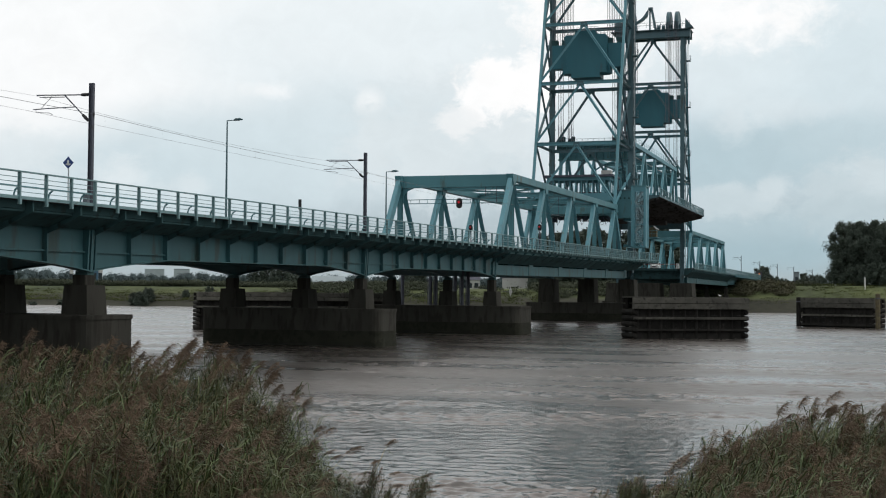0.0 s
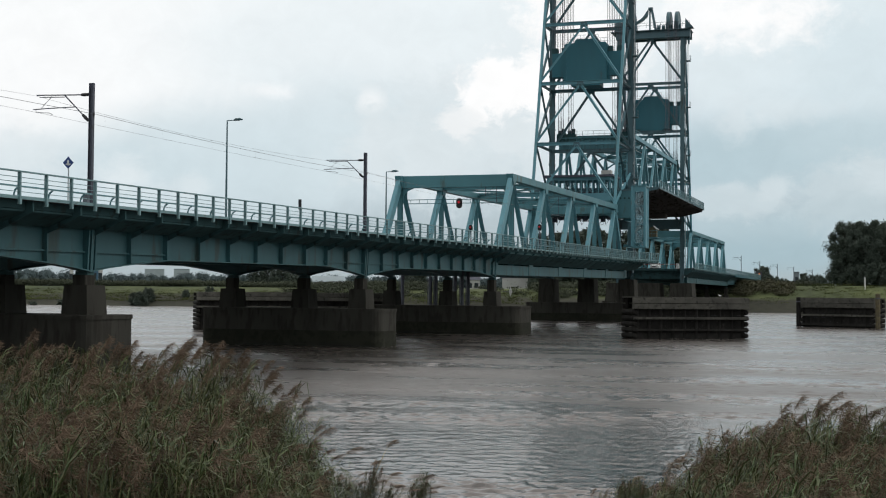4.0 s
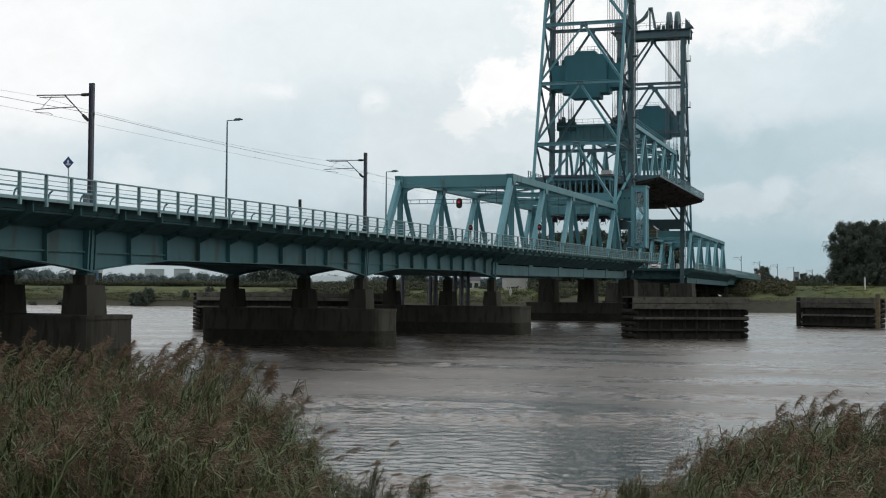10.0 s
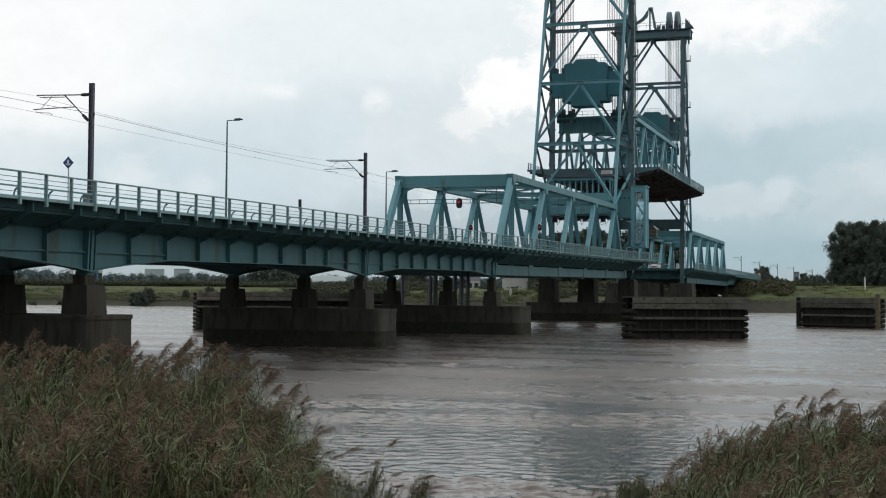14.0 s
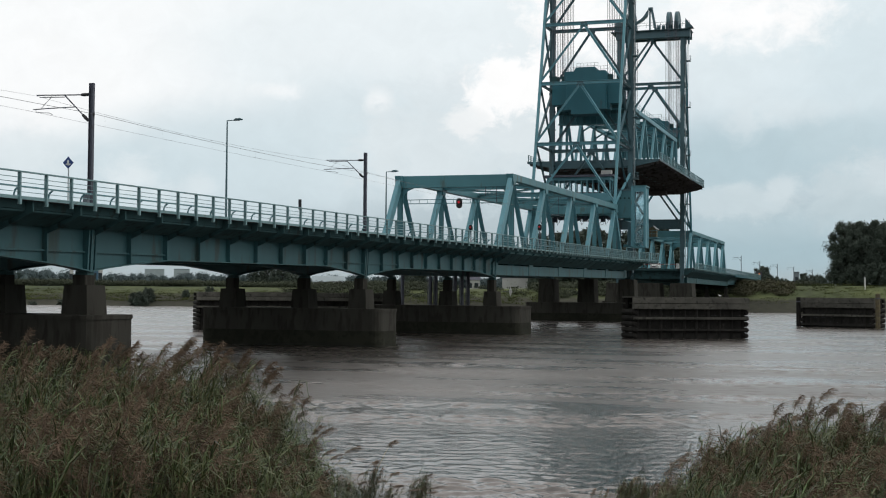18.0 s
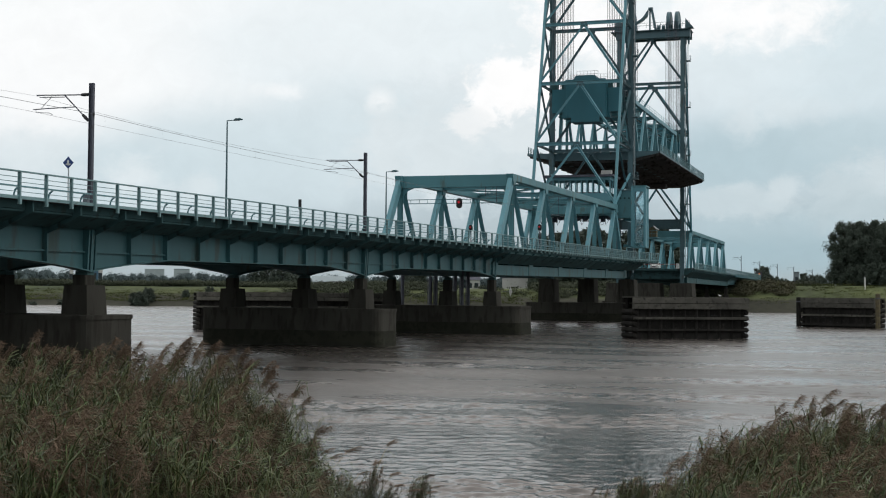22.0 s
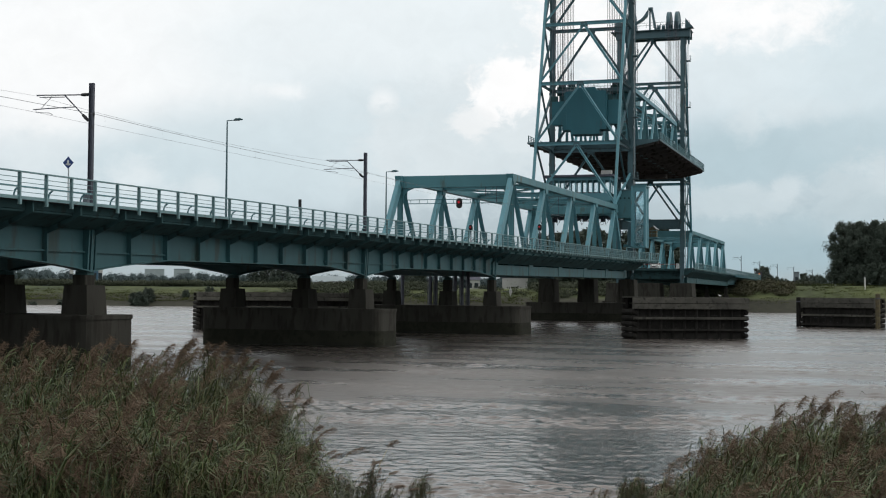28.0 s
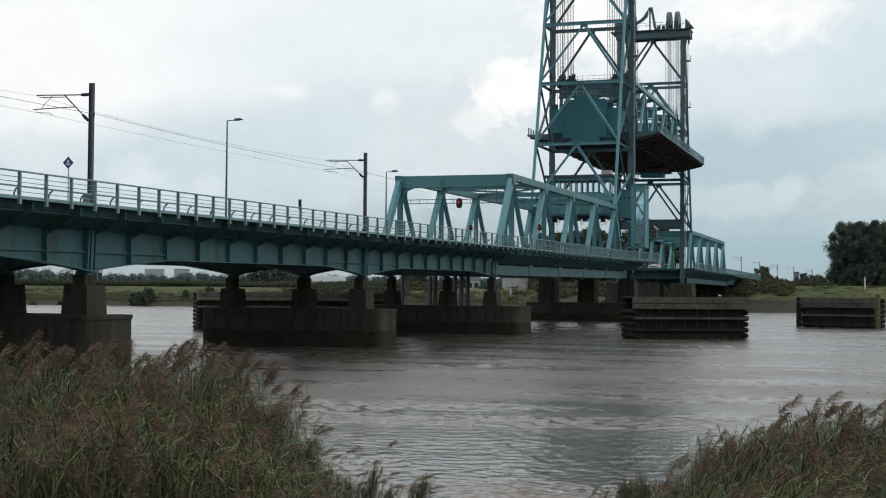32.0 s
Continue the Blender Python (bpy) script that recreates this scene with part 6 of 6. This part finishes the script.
def build_bank_thicket():
    """Bushes and dry reeds on the bank beside and behind the bridge."""
    r = random.Random(52)
    s = Shape()
    for i in range(420):
        # those below y 57 are added to darken the ground beneath the deck
        y = r.uniform(38, 170)
        if 98 < y < 124 and i % 6:
            continue
        x = river_far(y) + r.uniform(11, 27)
        h = r.uniform(0.8, 1.9)
        leaf_cloud(s, (x, y, ground_height(x, y) + h * 0.35), (1.8, 2.2, h * 0.55), 90, 0.24, r)
    solid("bank_thicket", s, HEDGE, "dark olive thicket of bushes on the far bank", "thicket", kind="stuff")
    s = Shape()
    for i in range(120):
        y = r.uniform(24, 39)
        x = river_far(y) + r.uniform(12, 31)
        h = r.uniform(0.9, 2.3) * (1.0 if y > 29 else 0.7)
        leaf_cloud(s, (x, y, ground_height(x, y) + h * 0.4), (1.3, 1.5, h * 0.6), 130, 0.2, r, 0.5)
    solid("bank_shrubs", s, STRAW, "brown overgrown shrubs on the far bank beside the bridge", "shrubs", kind="stuff")


build_bank_thicket()


def build_house(bx, d, w, deep, h, wall, roofmat, label, flat=True, windows=4):
    x, y = at_view(bx, d)
    z = ground_height(x, y) - 0.2
    b = thing("building", label, "building", "far bank buildings", at=(x, y, z))
    b.rotation_euler = (0, 0, math.atan2(y, x))
    part("wall", Shape().box((-deep / 2, -w / 2, 0), (deep / 2, w / 2, h)), wall, b)
    if flat:
        part("roof", Shape().box((-deep / 2 - 0.2, -w / 2 - 0.2, h), (deep / 2 + 0.2, w / 2 + 0.2, h + 0.3)), roofmat, b)
    else:
        part("roof", Shape().prism([(-deep / 2 - 0.3, h), (deep / 2 + 0.3, h), (0, h + deep * 0.4)], "y", -w / 2 - 0.3, w / 2 + 0.3), roofmat, b)
    for i in range(windows):
        yy = -w / 2 + (i + 0.5) * w / windows
        wd = part("window", Shape().box((-deep / 2 - 0.08, yy - 0.7, h * 0.45), (-deep / 2 + 0.02, yy + 0.7, h * 0.8)), GLASSDARK, b)
        part("frame", Shape().box((-deep / 2 - 0.1, yy - 0.8, h * 0.42), (-deep / 2 - 0.081, yy + 0.8, h * 0.45)), WHITE, wd)
    return b


build_house(912, 440, 8.4, 8, 5.6, GREYWALL, MAST, "plain pale rendered building with a flat roof", windows=0)
build_house(168, 520, 2.8, 5, 9.0, BLUEWALL, MAST, "narrow blue building on the far bank", windows=1)
build_house(178, 521, 1.7, 5, 9.0, GREYWALL, MAST, "narrow pale building beside the blue one", windows=1)
build_house(127, 522, 1.4, 4, 8.5, GREYWALL, MAST, "slim pale building on the far bank", windows=1)
build_house(274, 1120, 16, 8, 18.6, HAZEWALL, HAZEWALL, "grey glazed building behind distant trees", windows=0)
build_house(322, 1130, 13, 8, 19.0, HAZEWALL, GREYBLUE, "grey building with a dark roof behind trees", windows=0)
build_house(838, 470, 4.5, 5, 5.0, GREYWALL, MAST, "small pale house behind the river piers", False, windows=2)
build_house(582, 465, 11, 6, 3.6, GREYWALL, HAZEWALL, "low pale house with a grey pitched roof behind the bank", False, windows=3)
build_house(1410, 700, 2.6, 6, 11.5, GREYBLUE, MAST, "narrow grey block far behind the bank", windows=1)

# masts of the railway beyond the river
for bx, d, top in ((1312, 560, 453), (1345, 590, 462), (1376, 640, 467), (1405, 690, 472), (1438, 740, 477)):
    x, y = at_view(bx, d)
    g = ground_height(x, y)
    build_mast(x, y, g, EYE_Z + (520 + 0.00826 * (bx - 784) - top) * d / 2370)


def build_beacon(bx, d, h):
    x, y = at_view(bx, d)
    g = ground_height(x, y)
    b = thing("bank_post", "white wooden post on the grassy far bank", "post", at=(x, y, g))
    part("shaft", Shape().tube([(0, 0, -0.3), (0, 0, h)], 0.17, 8), WHITE, b)
    part("cap", Shape().tube([(0, 0, h), (0, 0, h + 0.3)], [0.2, 0.06], 8), WHITE, b)


build_beacon(1531, 367, 3.0)


def build_obstruction_light():
    x, y = at_view(1344, 440)
    b = thing("warning_light", "orange warning light on a post by the railway", "warning light", at=(x, y, ground_height(x, y)))
    part("post", Shape().tube([(0, 0, -0.3), (0, 0, 5.6)], 0.14, 6), MAST, b)
    part("backplate", Shape().box((-0.1, -0.9, 5.0), (0.1, 0.9, 6.6)), MAST, b)
    part("lamp", Shape().disc((-0.2, 0, 5.9), (1, 0, 0), 0.27, 0.2, 14), ORANGELIGHT, b)


build_obstruction_light()


# ---- reeds on the near bank ----
WIND = Vector((0.1, -1.0, 0))   # the way the reeds bend


def plume_strands(pl, r, tip, d, ln, count):
    """A one-sided feathery head that nods downwind: drooping branchlets with fine hairs."""
    for k in range(count):
        t = k / count
        a = r.uniform(0, 6.28)
        o = tip + d * ln * (t - 0.45) + WIND * (0.1 * ln * t * t) - Vector((0, 0, 0.12 * ln * t * t))
        wide = ln * 0.36 * (1.1 - 1.0 * abs(t - 0.45)) * r.uniform(0.35, 1.15)
        e = o + Vector((math.cos(a), math.sin(a), 0)) * wide + WIND * (0.35 * wide) + Vector((0, 0, r.uniform(-0.1, 0.035)))
        s2 = Vector((r.uniform(-1, 1), r.uniform(-1, 1), r.uniform(-1, 1))).normalized() * r.uniform(0.0014, 0.004)
        pl.add([o - s2, o + s2, e + s2, e - s2], [(0, 1, 2, 3)])


def reed_blade(lf, r, base, lively=1.0):
    """One leaf: it rises steeply, then its tip falls over downwind."""
    a = r.uniform(0, 6.28)
    out = (Vector((math.cos(a), math.sin(a), 0)) * 0.8 + WIND * 0.75).normalized()
    side = out.cross(Vector((r.gauss(0, 0.4), r.gauss(0, 0.4), 1))).normalized() * r.uniform(0.0045, 0.0115)
    ln = r.uniform(0.34, 0.76) * lively
    rise, droop = r.uniform(0.8, 1.6), r.uniform(0.45, 1.15)
    q = [base + out * ln * s * 0.8 + Vector((0, 0, ln * (rise * s - droop * s ** 3 * 1.7))) for s in (0, 0.35, 0.7, 1.0)]
    v = [q[0] - side * 0.6, q[0] + side * 0.6, q[1] - side, q[1] + side, q[2] - side * 0.75, q[2] + side * 0.75, q[3]]
    lf.add(v, [(0, 1, 3, 2), (2, 3, 5, 4), (4, 5, 6)])


def reed_meshes(seed, tall):
    """A clump about 0.9 m across: stems, leaves and plumes; tall: its height in metres."""
    r = random.Random(seed)
    st, lf, pl = Shape(), Shape(), Shape()
    for i in range(20):
        bx, by = r.gauss(0, 0.28), r.gauss(0, 0.28)
        h = tall * r.uniform(0.66, 1.0)
        lean = Vector((r.gauss(0.02, 0.07), r.gauss(-0.12, 0.08), 0))
        pts = [Vector((bx, by, 0)) + lean * (h * (t ** 2)) + Vector((0, 0, h * t)) for t in (0, 0.3, 0.6, 0.85, 1.0)]
        st.tube(pts, [0.008, 0.007, 0.006, 0.004, 0.003], 3)
        count = int(12 * h) + 3
        for k in range(count):
            t = 0.08 + 0.86 * k / count + r.uniform(-.03, .03)
            reed_blade(lf, r, Vector((bx, by, 0)) + lean * (h * t * t) + Vector((0, 0, h * t)))
        if r.random() < 0.18:
            d = (lean * 1.4 + Vector((r.gauss(0.0, 0.16), r.gauss(-0.12, 0.16), 0.95))).normalized()
            plume_strands(pl, r, pts[-1], d, r.uniform(0.34, 0.56), 240)
    return st.mesh("stem_stand"), lf.mesh("foliage"), pl.mesh("plume_stand")


REED_SIZES = (1.3, 1.9, 2.6, 3.2)
REEDS = [[reed_meshes(100 + 10 * i + k, size) for k in range(5)] for i, size in enumerate(REED_SIZES)]
reed_clumps = []


def along(line, bx):
    for (a, ya), (b, yb) in zip(line, line[1:]):
        if a <= bx < b:
            return ya + (yb - ya) * (bx - a) / (b - a)
    return 9999


# how far below the skyline the tops of the reeds stay, by bearing
STAND_UPSTREAM = ((-80, 600), (0, 605), (120, 622), (250, 622), (350, 624), (400, 650), (450, 700), (500, 748), (540, 800), (575, 860), (600, 960))
STAND_DOWNSTREAM = ((1050, 925), (1110, 890), (1170, 850), (1215, 822), (1260, 790), (1300, 765), (1340, 748), (1400, 728), (1450, 728), (1520, 735), (1568, 742), (1660, 735))


def reed_height(bx, d, line, g):
    return EYE_Z - d * (line - 520 - 0.00826 * (bx - 784)) / 2370 - g


def plant_reeds():
    r = random.Random(21)
    spots = []
    for k in range(13):
        d = 26.0 - 0.85 * k
        step = 0.55 * 2370 / d
        bx = -90 + r.uniform(0, step)
        while bx < 1670:
            spots.append((bx + r.uniform(-18, 18), d + r.uniform(-0.4, 0.4)))
            bx += step
    spots = [s for s in spots if not 600 < s[0] < 1060]
    for bx, d in spots:
        x, y = at_view(bx, d)
        g = max(0.0, ground_height(x, y)) - 0.05
        front = along(STAND_UPSTREAM if bx < 800 else STAND_DOWNSTREAM, bx) + (26.0 - d) * 17.0 + r.uniform(-32, 34)
        h = min(3.3, reed_height(bx, d, front, g))
        if h < 0.6:
            continue
        k = min(range(4), key=lambda i: abs(REED_SIZES[i] - h))
        sc = h / REED_SIZES[k]
        c = thing("reed_clump", "clump of green reeds with drooping brown plumes on the river bank", "reeds", "reeds on the near bank", at=(x, y, g))
        c.scale = (1.0, 1.0, sc)
        c.rotation_euler = (0, 0, r.uniform(-0.5, 0.5))
        for name, me, mat in zip(("stem_stand", "foliage", "plume_stand"), r.choice(REEDS[k]), (STEM, LEAF, PLUME)):
            tagged(part(name, me, mat, c), kind="stuff")
        reed_clumps.append(c)


plant_reeds()


def plant_waterside_tufts():
    """Thin tufts that stand in the water in front of the bank."""
    r = random.Random(63)
    for bx, top in ((612, 838), (640, 850), (661, 826), (690, 862), (733, 852), (747, 834), (1062, 868), (1100, 850), (1130, 838)):
        x, y = at_view(bx, 25.7)
        h = reed_height(bx, 25.7, top, -0.05)
        c = thing("reed_tuft", "thin dark tuft of reeds standing in the water", "reeds", "reed tufts in the water", at=(x, y, -0.05))
        c.scale = (0.32, 0.32, h / 1.3)
        c.rotation_euler = (0, 0, r.uniform(-0.5, 0.5))
        for name, me, mat in zip(("stem_stand", "foliage", "plume_stand"), r.choice(REEDS[0]), (STEM, LEAF, PLUME)):
            tagged(part(name, me, mat, c), kind="stuff")
        reed_clumps.append(c)


plant_waterside_tufts()


def single_reed(seed):
    """One reed 3 m tall: stem, leaves and plume as meshes of their own."""
    r = random.Random(seed)
    lean = Vector((r.gauss(0.02, 0.05), r.uniform(-0.22, -0.08), 0))
    at = [lean * (3.0 * t ** 2.2) + Vector((0, 0, 3.0 * t)) for t in (0, 0.3, 0.6, 0.85, 1.0)]
    stem = Shape().tube(at, [0.009, 0.008, 0.007, 0.005, 0.003], 4).mesh("stem")
    leaves = []
    for k in range(6):
        t = 0.42 + 0.085 * k
        lf = Shape()
        reed_blade(lf, r, lean * (3.0 * t ** 2.2) + Vector((0, 0, 3.0 * t)), 0.8)
        leaves.append(lf.mesh("leaf"))
    pl = Shape()
    d = (lean * 2.2 + Vector((0.0, r.uniform(-0.3, 0.0), 0.95))).normalized()
    plume_strands(pl, r, at[-1], d, r.uniform(0.34, 0.5), 280)
    return stem, leaves, pl.mesh("plume")


SINGLE = [single_reed(300 + i) for i in range(6)]


def build_reed(kind, bx, d, top, headless=False):
    x, y = at_view(bx, d)
    g = max(0.0, ground_height(x, y)) - 0.05
    h = reed_height(bx, d, top, g)
    c = thing("reed", "thin bare reed stalk standing above the others" if headless else "single tall reed with a nodding brown plume", "reed", "single reeds at the water", at=(x, y, g))
    c.scale = (0.8 + 0.2 * h / 3, 0.8 + 0.2 * h / 3, h / 3.1)
    stem, leaves, plume = SINGLE[kind]
    part("stem", stem, STEM, c)
    for me in leaves[:2] if headless else leaves:
        part("leaf", me, LEAF, c)
    if not headless:
        part("plume", plume, PLUME, c)
    reed_clumps.append(c)


def plant_single_reeds():
    r = random.Random(91)
    # bearing and top of those that stand out
    for bx, top in ((12, 600), (45, 612), (95, 610), (205, 622), (258, 600), (284, 612), (322, 607), (368, 612), (398, 612), (432, 645),
                    (470, 676), (505, 700), (538, 752), (572, 790), (612, 832), (638, 812), (664, 776), (676, 828), (702, 842), (733, 836), (684, 850), (694, 858), (668, 852), (726, 858), (742, 862), (622, 850), (650, 846),
                    (1288, 756), (1338, 742), (1383, 700), (1408, 690), (1443, 705), (1476, 714), (1522, 702)):
        build_reed(r.randrange(6), bx - 8, 25.6 + r.uniform(-0.3, 0.5), top)
    for bx, top in ((262, 590), (1543, 648), (1557, 655)):
        build_reed(r.randrange(6), bx, 25.4, top, True)
    for line, a, b in ((STAND_UPSTREAM, -60, 590), (STAND_DOWNSTREAM, 1060, 1600)):
        bx = a
        while bx < b:
            build_reed(r.randrange(6), bx, 25.8 + r.uniform(-0.5, 0.5), along(line, bx) - r.uniform(-12, 26))
            bx += r.uniform(9, 24)


plant_single_reeds()


# ---- what moves ----
def motions():
    lift_rows, a_rows, b_rows = [], [], []
    for t in (0.0, 8.0, 16.0, 24.0, 32.0):
        rise = LIFT_RISE * t / 32
        lift_rows.append((t, pose(0, 0, LIFT_START + rise)))
        a_rows.append((t, pose(TOWER_A - 3.2, 0, CW_START - rise)))
        b_rows.append((t, pose(TOWER_B + 3.2, 0, CW_START - rise)))
    walk(lift_span, lift_rows)
    walk(weight_a, a_rows)
    walk(weight_b, b_rows)
    walk(clouds, [(t, pose(0, 0, 0, 0, 0, -0.68 * t / 32)) for t in (0.0, 16.0, 32.0)])
    walk(water, [(t, pose(0.0, -0.12 * t, 0)) for t in (0.0, 16.0, 32.0)])
    r = random.Random(77)
    for c in reed_clumps:
        x, y, z = c.location
        turn = math.degrees(c.rotation_euler.z)
        ph, sp = 0.35 * x - 0.5 * y, r.uniform(0.9, 1.15)
        rows = []
        for i in range(41):
            t = 0.8 * i
            gust = 1.0 + 0.7 * math.sin(0.45 * t + 0.3 * y)
            lean = 2.2 + 1.6 * gust * math.sin(2.6 * sp * t + ph) + r.uniform(-0.5, 0.5)
            nod = 0.8 * gust * math.sin(3.1 * sp * t + 1.7 * ph)
            rows.append((t, pose(x, y, z, lean, nod, turn)))
        walk(c, rows)


motions()
